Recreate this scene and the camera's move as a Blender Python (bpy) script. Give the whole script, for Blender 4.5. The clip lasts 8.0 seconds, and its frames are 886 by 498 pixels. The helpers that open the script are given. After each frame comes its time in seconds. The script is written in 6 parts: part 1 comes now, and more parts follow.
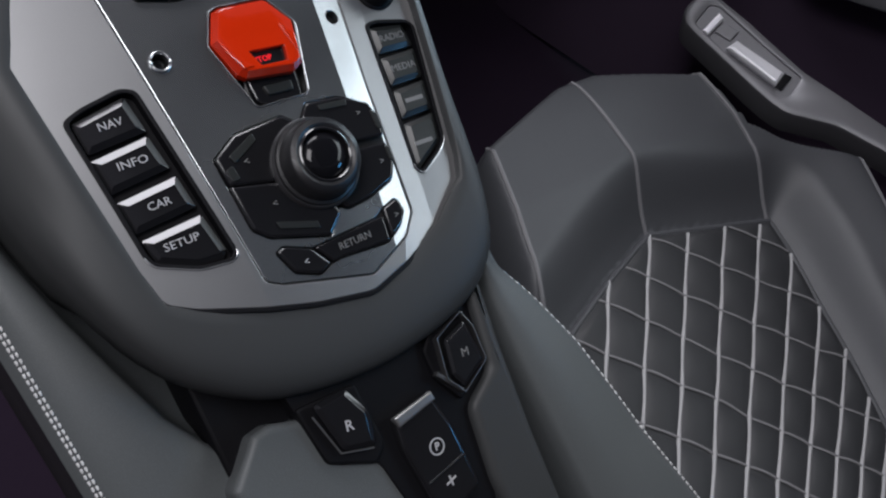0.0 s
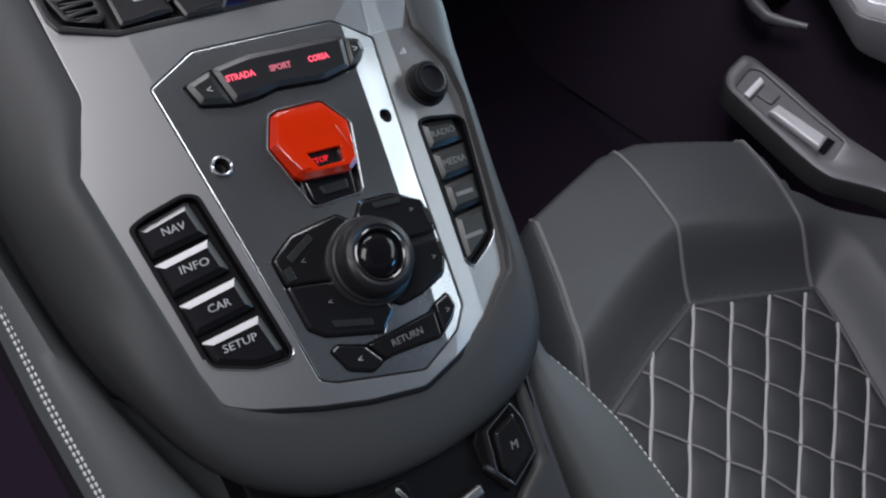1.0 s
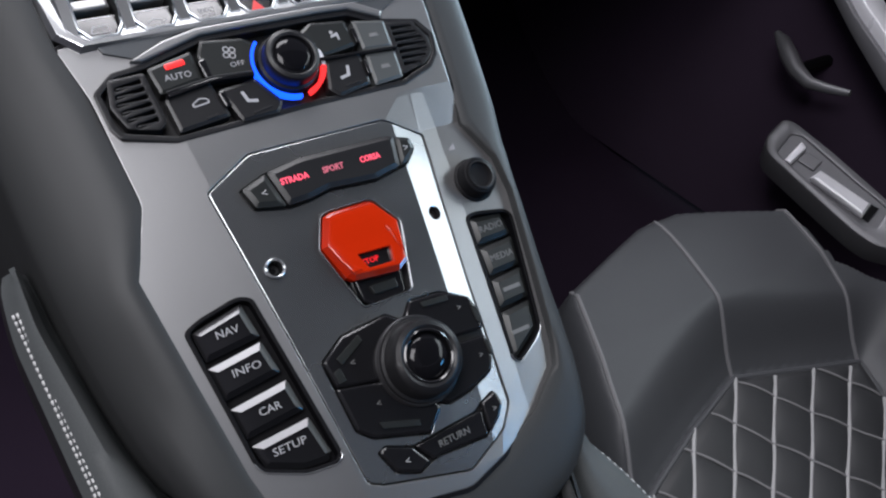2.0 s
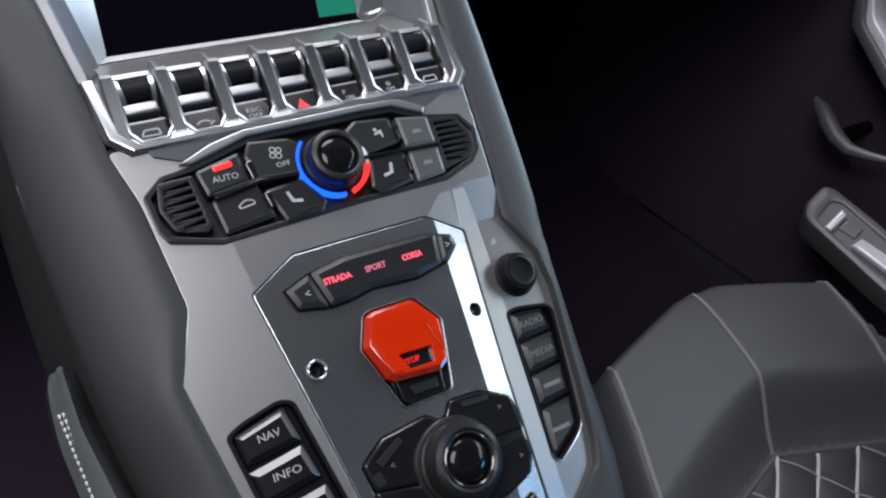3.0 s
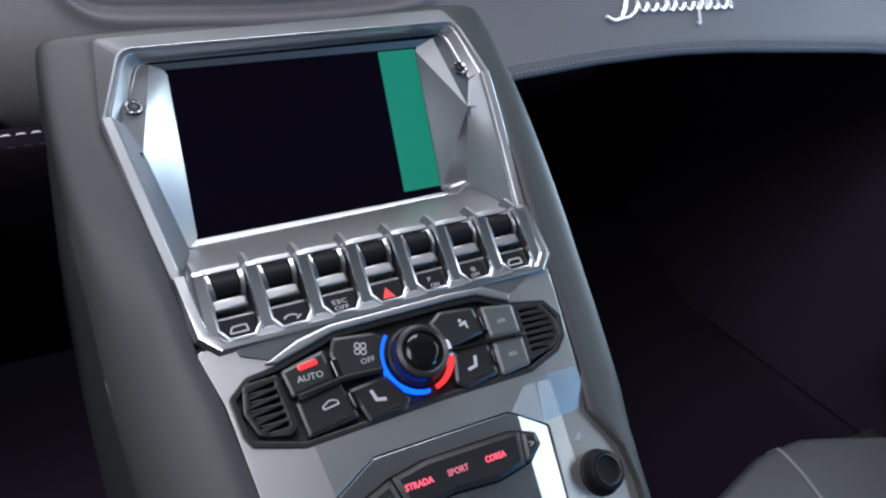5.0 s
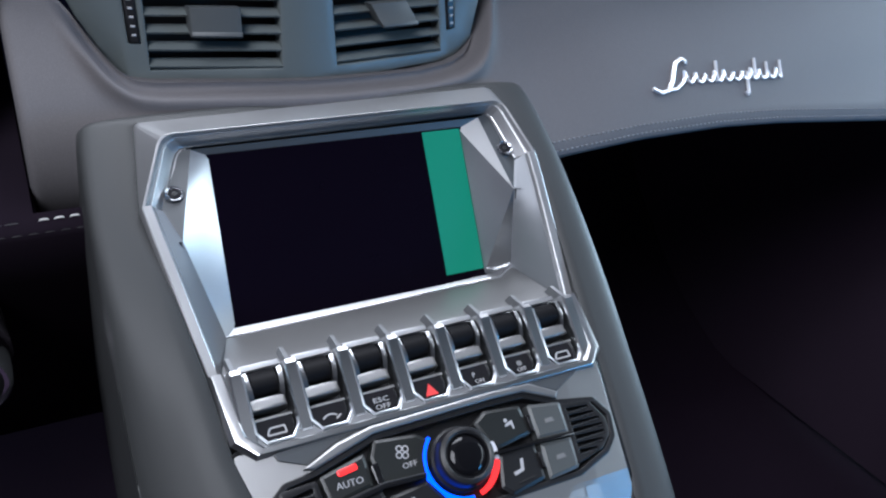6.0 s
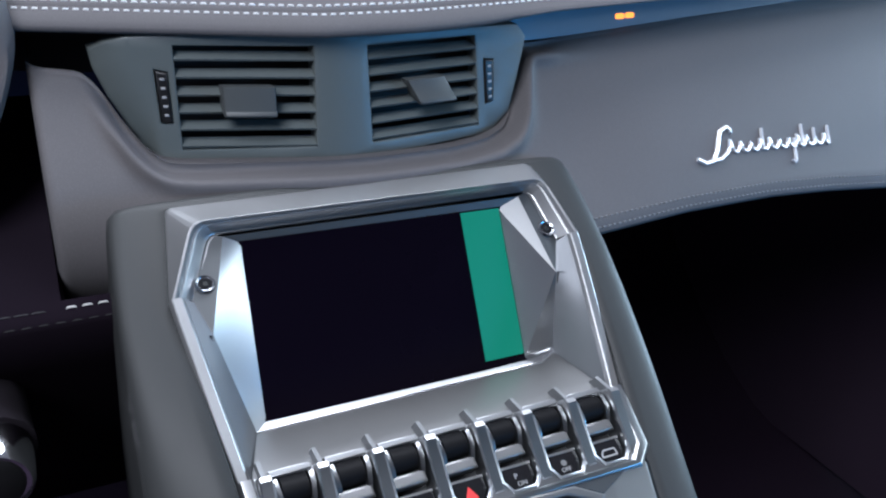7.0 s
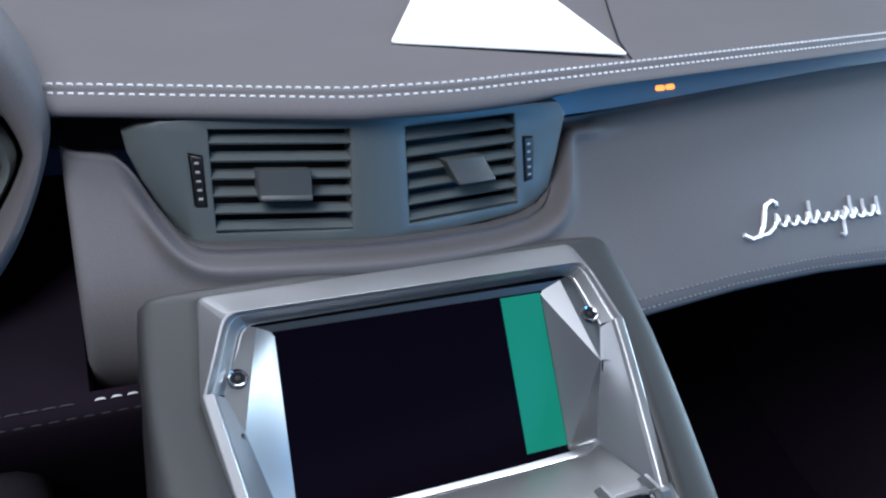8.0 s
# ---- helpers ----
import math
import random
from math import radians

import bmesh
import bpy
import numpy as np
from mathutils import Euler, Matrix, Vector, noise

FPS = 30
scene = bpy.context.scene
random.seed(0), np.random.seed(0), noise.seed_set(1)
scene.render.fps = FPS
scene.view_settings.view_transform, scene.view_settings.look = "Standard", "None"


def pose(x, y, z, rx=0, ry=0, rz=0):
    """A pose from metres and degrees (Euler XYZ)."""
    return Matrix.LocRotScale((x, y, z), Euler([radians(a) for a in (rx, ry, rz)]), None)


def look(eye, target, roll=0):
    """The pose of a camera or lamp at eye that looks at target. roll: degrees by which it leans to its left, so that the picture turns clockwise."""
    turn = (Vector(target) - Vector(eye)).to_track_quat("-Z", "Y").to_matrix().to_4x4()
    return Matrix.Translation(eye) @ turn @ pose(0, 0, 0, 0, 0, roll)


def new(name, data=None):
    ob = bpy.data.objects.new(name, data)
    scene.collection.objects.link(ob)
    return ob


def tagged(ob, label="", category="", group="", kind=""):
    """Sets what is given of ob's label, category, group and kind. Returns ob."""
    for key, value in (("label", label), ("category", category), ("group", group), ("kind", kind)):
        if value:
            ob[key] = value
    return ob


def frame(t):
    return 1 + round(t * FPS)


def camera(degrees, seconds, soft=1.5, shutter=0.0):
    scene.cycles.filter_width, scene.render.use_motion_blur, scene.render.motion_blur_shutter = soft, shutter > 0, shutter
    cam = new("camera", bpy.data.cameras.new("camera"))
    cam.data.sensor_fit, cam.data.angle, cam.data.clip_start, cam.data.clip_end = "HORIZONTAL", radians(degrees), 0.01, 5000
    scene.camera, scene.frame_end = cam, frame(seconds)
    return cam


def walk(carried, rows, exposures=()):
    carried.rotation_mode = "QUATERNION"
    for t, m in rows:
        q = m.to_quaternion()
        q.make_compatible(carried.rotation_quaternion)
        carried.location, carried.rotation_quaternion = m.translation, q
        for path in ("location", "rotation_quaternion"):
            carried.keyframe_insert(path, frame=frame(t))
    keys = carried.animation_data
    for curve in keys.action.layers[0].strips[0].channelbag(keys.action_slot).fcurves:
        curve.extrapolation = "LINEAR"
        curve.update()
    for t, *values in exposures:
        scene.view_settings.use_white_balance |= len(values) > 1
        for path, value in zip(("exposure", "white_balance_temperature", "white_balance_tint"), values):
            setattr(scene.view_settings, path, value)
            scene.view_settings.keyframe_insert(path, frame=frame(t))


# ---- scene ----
cam = camera(55.0, 8.0, soft=2.2)
PATH = [
    (0, (-0.17767, -0.34105, 0.69755), (0.34826, 0.18563, 0.02972), 9.253),
    (0.5, (-0.17754, -0.33106, 0.70922), (0.34106, 0.22026, 0.05569), 8.277),
    (1, (-0.17774, -0.32139, 0.72110), (0.33341, 0.25419, 0.08280), 7.386),
    (1.5, (-0.17752, -0.31086, 0.73407), (0.32573, 0.28677, 0.10991), 6.789),
    (3, (-0.17261, -0.28184, 0.77064), (0.30510, 0.38251, 0.19580), 5.092),
    (3.5, (-0.17080, -0.27326, 0.78209), (0.29835, 0.41221, 0.22528), 4.680),
    (4, (-0.16851, -0.26536, 0.79285), (0.28930, 0.44362, 0.25641), 4.029),
    (4.5, (-0.16753, -0.25403, 0.80467), (0.28102, 0.47418, 0.28648), 3.784),
    (6, (-0.16171, -0.20872, 0.83341), (0.25632, 0.56972, 0.36514), 3.355),
    (6.5, (-0.15801, -0.19339, 0.84218), (0.24817, 0.60080, 0.39020), 2.990),
    (7, (-0.15524, -0.17806, 0.84969), (0.24113, 0.63130, 0.41628), 2.616),
    (7.5, (-0.15262, -0.16734, 0.85546), (0.23113, 0.66134, 0.44798), 2.063),
    (8, (-0.15180, -0.15338, 0.86274), (0.22296, 0.69003, 0.47775), 1.778),
]
walk(cam, [(t, look(eye, target, roll)) for t, eye, target, roll in PATH], [(0, -0.02, 6080, 10), (1.5, 0.08, 6070, 10), (3, 0.14, 6050, 10), (4.5, 0.18, 5900, 9), (6, 0.25, 5650, 8), (8, 0.26, 5580, 7)])

# ---- world and lamps: a dark motor show hall, lit by unseen area lights ----
world = bpy.data.worlds.new("hall")
scene.world = world
world.use_nodes = True
world.node_tree.nodes["Background"].inputs[0].default_value = (0.90, 0.86, 1.0, 1)
world.node_tree.nodes["Background"].inputs[1].default_value = 0.15


def area_lamp(name, eye, target, sx, sy, watts, color):
    data = bpy.data.lights.new(name, "AREA")
    data.shape, data.size, data.size_y, data.energy, data.color = "RECTANGLE", sx, sy, watts, color
    ob = new(name, data)
    ob.matrix_world = look(eye, target)
    return tagged(ob, "unseen rectangular area light standing in for the hall's lighting", "lamp", kind="structure")


area_lamp("ceiling_lamp", (0.15, 0.92, 2.4), (0.0, 0.30, 0.55), 1.3, 0.8, 39, (1.0, 0.95, 0.94))
area_lamp("ceiling_lamp", (-0.91, -0.64, 2.20), (0.1, 0.15, 0.55), 0.95, 1.2, 40, (1.0, 0.94, 0.92))
area_lamp("side_fill_light", (3.2, -1.12, 2.22), (0.0, 0.0, 0.55), 2.9, 1.08, 53, (0.90, 0.95, 0.94))
# Unseen blue light added to tint the passenger's fascia.
area_lamp("side_fill_light", (2.2, -2.5, 0.80), (0.2, 0.25, 0.66), 1.4, 0.6, 54, (0.13, 0.50, 1.0))
# Unseen light added to whiten the driver's-side wall of the screen pocket.
area_lamp("pocket_fill_light", (3.0, 0.90, 0.92), (-0.08, 0.2, 0.62), 1.5, 1.25, 88, (0.70, 0.89, 1.0))
scene.view_settings.exposure = 0.0


# ---- materials ----
def material(name, color, rough=0.5, metal=0.0, grain=0.0, scale=300.0, bump=0.0, coat=0.0, stretch=(1, 1, 1), blotch=0.0,
             emission=None, power=0.0, kind="noise", spec=0.5, wave=0.0):
    m = bpy.data.materials.new(name)
    m.use_nodes = True
    nt = m.node_tree
    b = nt.nodes["Principled BSDF"]
    b.inputs["Base Color"].default_value = (*color, 1)
    b.inputs["Roughness"].default_value = rough
    b.inputs["Metallic"].default_value = metal
    b.inputs["Coat Weight"].default_value = coat
    b.inputs["Coat Roughness"].default_value = 0.08
    b.inputs["Specular IOR Level"].default_value = spec
    if emission:
        b.inputs["Emission Color"].default_value = (*emission, 1)
        b.inputs["Emission Strength"].default_value = power
    if grain or bump or blotch:
        tc = nt.nodes.new("ShaderNodeTexCoord")
        mp = nt.nodes.new("ShaderNodeMapping")
        mp.inputs["Scale"].default_value = stretch
        nt.links.new(tc.outputs["Object"], mp.inputs["Vector"])
        if kind == "voronoi":
            tx = nt.nodes.new("ShaderNodeTexVoronoi")
            tx.inputs["Scale"].default_value = scale
            fine = tx.outputs["Distance"]
        else:
            tx = nt.nodes.new("ShaderNodeTexNoise")
            tx.inputs["Scale"].default_value = scale
            tx.inputs["Detail"].default_value = 4
            fine = tx.outputs["Fac"]
        nt.links.new(mp.outputs["Vector"], tx.inputs["Vector"])
        big = nt.nodes.new("ShaderNodeTexNoise")
        big.inputs["Scale"].default_value = 9.0
        big.inputs["Detail"].default_value = 5
        nt.links.new(tc.outputs["Object"], big.inputs["Vector"])
        if grain or blotch:
            mixf = nt.nodes.new("ShaderNodeMath")
            mixf.operation = "MULTIPLY_ADD"
            mixf.inputs[1].default_value = grain
            nt.links.new(fine, mixf.inputs[0])
            mul = nt.nodes.new("ShaderNodeMath")
            mul.operation = "MULTIPLY_ADD"
            mul.inputs[1].default_value = blotch
            mul.inputs[2].default_value = 1.0 - 0.5 * grain - 0.5 * blotch
            nt.links.new(big.outputs["Fac"], mul.inputs[0])
            nt.links.new(mul.outputs[0], mixf.inputs[2])
            vm = nt.nodes.new("ShaderNodeVectorMath")
            vm.operation = "SCALE"
            vm.inputs[0].default_value = color
            nt.links.new(mixf.outputs[0], vm.inputs["Scale"])
            nt.links.new(vm.outputs[0], b.inputs["Base Color"])
            rm = nt.nodes.new("ShaderNodeMath")
            rm.operation = "MULTIPLY_ADD"
            rm.inputs[1].default_value = 0.18
            rm.inputs[2].default_value = rough - 0.09
            nt.links.new(big.outputs["Fac"], rm.inputs[0])
            nt.links.new(rm.outputs[0], b.inputs["Roughness"])
        if bump:
            bp = nt.nodes.new("ShaderNodeBump")
            bp.inputs["Strength"].default_value = bump
            bp.inputs["Distance"].default_value = 0.0006
            nt.links.new(fine, bp.inputs["Height"])
            nt.links.new(bp.outputs["Normal"], b.inputs["Normal"])
            if wave:
                # slow unevenness of a pressed sheet
                slow = nt.nodes.new("ShaderNodeTexNoise")
                slow.inputs["Scale"].default_value = 16.0
                slow.inputs["Detail"].default_value = 1.0
                nt.links.new(mp.outputs["Vector"], slow.inputs["Vector"])
                under = nt.nodes.new("ShaderNodeBump")
                under.inputs["Strength"].default_value = 1.0
                under.inputs["Distance"].default_value = wave
                nt.links.new(slow.outputs["Fac"], under.inputs["Height"])
                nt.links.new(under.outputs["Normal"], bp.inputs["Normal"])
    return m


LEATHER = material("charcoal_leather", (0.100, 0.095, 0.099), 0.60, grain=0.2, scale=1500, bump=0.12, spec=0.12, kind="voronoi", blotch=0.15)
PAD_LEATHER = material("tunnel_leather", (0.072, 0.078, 0.080), 0.50, grain=0.2, scale=1500, bump=0.12, spec=0.30, kind="voronoi", blotch=0.15)
LEATHER_SEAT = material("seat_leather", (0.046, 0.048, 0.053), 0.5, grain=0.2, scale=1300, bump=0.15, kind="voronoi", blotch=0.2)
SUEDE = material("black_suede", (0.012, 0.0095, 0.0135), 0.95, grain=0.4, scale=1500, bump=0.3, blotch=0.3, spec=0.2)
FOOTWELL = material("charcoal_carpet", (0.025, 0.0165, 0.030), 1.0, grain=0.5, scale=1200, bump=0.5, blotch=0.3, spec=0.1)
SOFT = material("grey_soft_paint", (0.032, 0.0335, 0.0342), 0.50, grain=0.12, scale=2500, bump=0.08, blotch=0.08, spec=0.24)
SATIN = material("satin_silver", (0.275, 0.276, 0.278), 0.39, metal=0.85, grain=0.1, scale=2500, bump=0.05, blotch=0.06)
BRUSHED = material("dark_brushed_metal", (0.35, 0.363, 0.374), 0.27, metal=0.95, grain=0.2, scale=900, bump=0.03, blotch=0.10, wave=0.002)
EDGE_METAL = material("key_edge_metal", (0.135, 0.135, 0.14), 0.38, metal=0.9, grain=0.1, scale=1500, blotch=0.1)
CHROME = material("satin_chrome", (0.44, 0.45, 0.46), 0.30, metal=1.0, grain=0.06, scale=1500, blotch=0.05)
BEZEL_SILVER = material("bezel_silver", (0.43, 0.435, 0.445), 0.36, metal=0.85, grain=0.08, scale=1800, bump=0.04, blotch=0.06)
DARK_CHROME = material("dark_chrome", (0.36, 0.37, 0.39), 0.20, metal=1.0, grain=0.06, scale=1500, blotch=0.05)
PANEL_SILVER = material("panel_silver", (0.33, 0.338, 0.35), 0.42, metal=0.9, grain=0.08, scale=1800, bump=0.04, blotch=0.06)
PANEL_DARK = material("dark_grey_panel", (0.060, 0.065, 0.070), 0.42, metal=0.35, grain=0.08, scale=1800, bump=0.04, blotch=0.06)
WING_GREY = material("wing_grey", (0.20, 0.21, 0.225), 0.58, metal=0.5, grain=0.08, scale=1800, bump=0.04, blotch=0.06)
BRIGHT = material("bright_chrome", (0.85, 0.86, 0.88), 0.12, metal=1.0)
BLACK = material("black_plastic", (0.010, 0.010, 0.011), 0.36, spec=0.36, grain=0.3, scale=2000, bump=0.1, blotch=0.2)
PIANO = material("piano_black", (0.005, 0.005, 0.006), 0.07, spec=0.22)
GLOSS = material("gloss_black", (0.008, 0.008, 0.009), 0.16, coat=0.4, grain=0.2, scale=800, blotch=0.2)
PALEKEY = material("pale_grey_key", (0.050, 0.054, 0.054), 0.42, grain=0.15, scale=2000, blotch=0.1)
GREYKEY = material("grey_rubber_key", (0.0120, 0.0134, 0.0132), 0.36, spec=0.38, grain=0.2, scale=2000, bump=0.06, blotch=0.15)
RED = material("red_lacquer", (0.38, 0.016, 0.001), 0.16, coat=0.5, spec=0.42, grain=0.08, scale=400, blotch=0.1)
THREAD = material("pale_thread", (0.66, 0.66, 0.66), 0.8, grain=0.3, scale=3000, bump=0.3)
INSERT_CLOTH = material("seat_insert_leather", (0.019, 0.020, 0.022), 0.6, grain=0.25, scale=1100, bump=0.2, kind="voronoi", blotch=0.25)
MIDCORD = material("mid_grey_seam", (0.13, 0.13, 0.137), 0.6, grain=0.25, scale=1500, bump=0.2)
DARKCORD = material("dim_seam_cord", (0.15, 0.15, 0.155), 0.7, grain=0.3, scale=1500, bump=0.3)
PALESILVER = material("pale_silver_paint", (0.78, 0.78, 0.82), 0.30, metal=0.25, grain=0.08, scale=1500, blotch=0.06)
BADGE_SILVER = material("badge_silver", (0.78, 0.80, 0.84), 0.22, metal=0.55, grain=0.05, scale=900, blotch=0.05)
DULL = material("dull_black", (0.004, 0.004, 0.005), 0.55, grain=0.2, scale=1500, blotch=0.2, spec=0.12)
VELVET = material("black_velvet", (0.010, 0.0075, 0.0115), 1.0, grain=0.3, scale=1500, bump=0.2, blotch=0.3, spec=0.0)
DOOR_SUEDE = material("door_suede", (0.042, 0.029, 0.048), 0.95, grain=0.4, scale=1500, bump=0.3, blotch=0.3, spec=0.1)
# brighter chrome for facets and edges that catch the light
LIT_CHROME = material("lit_chrome", (0.60, 0.63, 0.66), 0.36, metal=1.0, grain=0.06, scale=1500, blotch=0.05)
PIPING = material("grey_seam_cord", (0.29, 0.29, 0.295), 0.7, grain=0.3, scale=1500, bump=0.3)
PRINT = material("white_print", (0.30, 0.30, 0.31), 0.6)
PRINT_DIM = material("dim_print", (0.12, 0.12, 0.12), 0.6)
PAPER = material("white_card", (0.86, 0.86, 0.86), 0.7, grain=0.03, scale=300)
SCREEN = material("screen_glass", (0.003, 0.002, 0.005), 0.12, grain=0.1, scale=50, spec=0.12)
GREEN = material("green_display", (0.0, 0.02, 0.015), 0.3, emission=(0.025, 0.265, 0.165), power=0.66)
BLUE = material("blue_light", (0, 0, 0.05), 0.3, emission=(0.012, 0.085, 1.0), power=2.6)
REDGLOW = material("red_light", (0.05, 0, 0), 0.3, emission=(1.0, 0.03, 0.03), power=1.6)
REDTEXT = material("red_lettering", (0.05, 0, 0), 0.3, emission=(1.0, 0.10, 0.16), power=1.6)
PINKTEXT = material("dim_red_lettering", (0.05, 0, 0), 0.3, emission=(0.85, 0.22, 0.30), power=0.8)
AMBER = material("amber_light", (0.1, 0.03, 0), 0.3, emission=(1.0, 0.25, 0.01), power=2.0)
DEEPRED = material("deep_red_lettering", (0.05, 0, 0), 0.3, emission=(1.0, 0.012, 0.02), power=0.9)
HAZARD = material("red_print", (0.6, 0.03, 0.03), 0.5)
STRIP = material("blue_grey_trim", (0.056, 0.078, 0.104), 0.40, metal=0.3, grain=0.1, scale=900, blotch=0.1)
DOORGREY = material("satin_door_trim", (0.14, 0.14, 0.15), 0.40, metal=0.3, grain=0.1, scale=1500, blotch=0.1)
TABGREY = material("vent_tab_plastic", (0.060, 0.066, 0.068), 0.48, grain=0.1, scale=2000, blotch=0.1)
VENTGREY = material("vent_plastic", (0.090, 0.104, 0.104), 0.42, grain=0.15, scale=2000, bump=0.08, blotch=0.1)

# ---- the console's own axes: u across, v up its slope, h out of its face ----
SLOPE = radians(38)
CA, SA = math.cos(SLOPE), math.sin(SLOPE)


def bend(v):
    return -0.0005 + 0.0268 * v - 0.257 * v * v


def con(u, v, h=0.0, flat=False):
    h = h if flat else h + bend(v)
    return Vector((u, v * CA - h * SA, 0.5 + v * SA + h * CA))


# ---- mesh helpers ----
def area2(p):
    return sum(p[i][0] * p[(i + 1) % len(p)][1] - p[(i + 1) % len(p)][0] * p[i][1] for i in range(len(p)))


def ccw(p):
    return list(p) if area2(p) > 0 else list(reversed(p))


def inset(p, d):
    out, n = [], len(p)
    for i in range(n):
        a, b, c = Vector(p[i - 1]), Vector(p[i]), Vector(p[(i + 1) % n])
        e, f = (b - a).normalized(), (c - b).normalized()
        n1, n2 = Vector((-e.y, e.x)), Vector((-f.y, f.x))
        s = n1 + n2
        k = max(0.35, 1 + n1.dot(n2))
        out.append(tuple(b + s * (d / k)))
    return out


def rounded(p, r, seg=3):
    p, out = ccw(p), []
    n = len(p)
    for i in range(n):
        a, b, c = Vector(p[i - 1]), Vector(p[i]), Vector(p[(i + 1) % n])
        q = min(r, (a - b).length * 0.45, (c - b).length * 0.45)
        s, e = b + (a - b).normalized() * q, b + (c - b).normalized() * q
        for k in range(seg + 1):
            t = k / seg
            out.append(tuple(s * (1 - t) ** 2 + b * 2 * t * (1 - t) + e * t * t))
    return out


def circle(u, v, r, n=32, ru=1.0):
    return [(u + r * ru * math.cos(2 * math.pi * k / n), v + r * math.sin(2 * math.pi * k / n)) for k in range(n)]


def step(a, b, x):
    t = max(0.0, min(1.0, (x - a) / (b - a)))
    return t * t * (3 - 2 * t)


def ring_faces(bm, a, b, closed=True):
    n = len(a)
    for i in range(n if closed else n - 1):
        j = (i + 1) % n
        try:
            bm.faces.new((a[i], a[j], b[j], b[i]))
        except ValueError:
            pass


def stack(rings, cap_top=True, cap_bottom=True):
    """A solid from closed rings of local points, bottom first."""
    bm = bmesh.new()
    vs = [[bm.verts.new(q) for q in r] for r in rings]
    for a, b in zip(vs, vs[1:]):
        ring_faces(bm, a, b)
    if cap_top:
        bm.faces.new(vs[-1])
    if cap_bottom:
        bm.faces.new(list(reversed(vs[0])))
    return bm


def drawn_in(p, d, r):
    """The outline p drawn in by d, with its corners rounded."""
    q = inset(ccw(p), d)
    return rounded(q, max(r - d, 0.0003)) if r else q


def prism(p, h0, h1, bev=0.0006, seg=2, r=0.0):
    rings = [[(*q, h0) for q in drawn_in(p, 0, r)], [(*q, h1 - bev) for q in drawn_in(p, 0, r)]]
    for k in range(1, seg + 1):
        a = k / seg * math.pi / 2
        rings.append([(*q, h1 - bev + bev * math.sin(a)) for q in drawn_in(p, bev * (1 - math.cos(a)), r)])
    rings.append([(*q, h1) for q in drawn_in(p, bev * 1.2 + 0.00008, r)])
    return stack(rings)


def keycap(p, h0, h1, ledge, r=0.0012):
    """A key with wide sloping flanks: its top is drawn in by ledge."""
    rings = [[(*q, h0) for q in drawn_in(p, 0, r)], [(*q, h1 - 0.45 * ledge) for q in drawn_in(p, 0, r)], [(*q, h1 - 0.0002) for q in drawn_in(p, ledge, r)], [(*q, h1) for q in drawn_in(p, ledge * 1.15, r)], [(*q, h1) for q in drawn_in(p, ledge * 1.3, r)]]
    return stack(rings)


def lathe(u, v, prof, n=40):
    """A turned solid round (u, v): prof holds (radius, height)."""
    return stack([[(*q, h) for q in circle(u, v, r, n)] for r, h in prof])


def inside(q, p):
    x, y, c = q[0], q[1], False
    for i in range(len(p)):
        (x1, y1), (x2, y2) = p[i - 1], p[i]
        if (y1 > y) != (y2 > y) and x < (x2 - x1) * (y - y1) / (y2 - y1) + x1:
            c = not c
    return c


def plate(outer, holes, h0, h1, bev=0.0006, hbev=0.0005, cuts=0.02):
    """A sheet with holes and softened edges, cut across its length so that it can follow a bend."""
    bm = bmesh.new()
    outer, holes = ccw(outer), [ccw(h) for h in holes]
    loops = [(outer, bev, 1)] + [(h, hbev, -1) for h in holes]
    edges = []
    for p, b, s in loops:
        rings = [[(*q, h0) for q in p], [(*q, h1 - b) for q in p], [(*q, h1 - 0.3 * b) for q in inset(p, s * 0.3 * b)], [(*q, h1) for q in inset(p, s * b)]]
        vs = [[bm.verts.new(q) for q in r] for r in rings]
        for a, c in zip(vs, vs[1:]):
            ring_faces(bm, a, c)
        top = vs[-1]
        edges += [bm.edges.get((top[i - 1], top[i])) for i in range(len(top))]
    made = bmesh.ops.triangle_fill(bm, use_beauty=True, use_dissolve=False, edges=edges, normal=(0, 0, 1))
    bad = [f for f in made["geom"] if isinstance(f, bmesh.types.BMFace) and any(inside(f.calc_center_median(), inset(h, -0.0001)) and inside(f.calc_center_median(), h) for h in holes)]
    if bad:
        bmesh.ops.delete(bm, geom=bad, context="FACES_ONLY")
    lo, hi = min(q[1] for q in outer), max(q[1] for q in outer)
    v = lo + cuts
    while v < hi:
        bmesh.ops.bisect_plane(bm, geom=bm.verts[:] + bm.edges[:] + bm.faces[:], plane_co=(0, v, 0), plane_no=(0, 1, 0))
        v += cuts
    return bm


def tube(points, r, n=8, closed=False):
    """A round cord along 3D points."""
    bm = bmesh.new()
    pts = [Vector(p) for p in points]
    rings, up = [], Vector((0.13, 0.29, 0.95)).normalized()
    for i, p in enumerate(pts):
        a = pts[i - 1] if (i > 0 or closed) else p
        b = pts[(i + 1) % len(pts)] if (i < len(pts) - 1 or closed) else p
        d = (b - a).normalized()
        s = d.cross(up).normalized()
        t = s.cross(d)
        rad = r[i] if isinstance(r, (list, tuple)) else r
        rings.append([bm.verts.new(p + s * rad * math.cos(2 * math.pi * k / n) + t * rad * math.sin(2 * math.pi * k / n)) for k in range(n)])
    for a, b in zip(rings, rings[1:]):
        ring_faces(bm, a, b)
    if closed:
        ring_faces(bm, rings[-1], rings[0])
    else:
        bm.faces.new(list(reversed(rings[0])))
        bm.faces.new(rings[-1])
    return bm


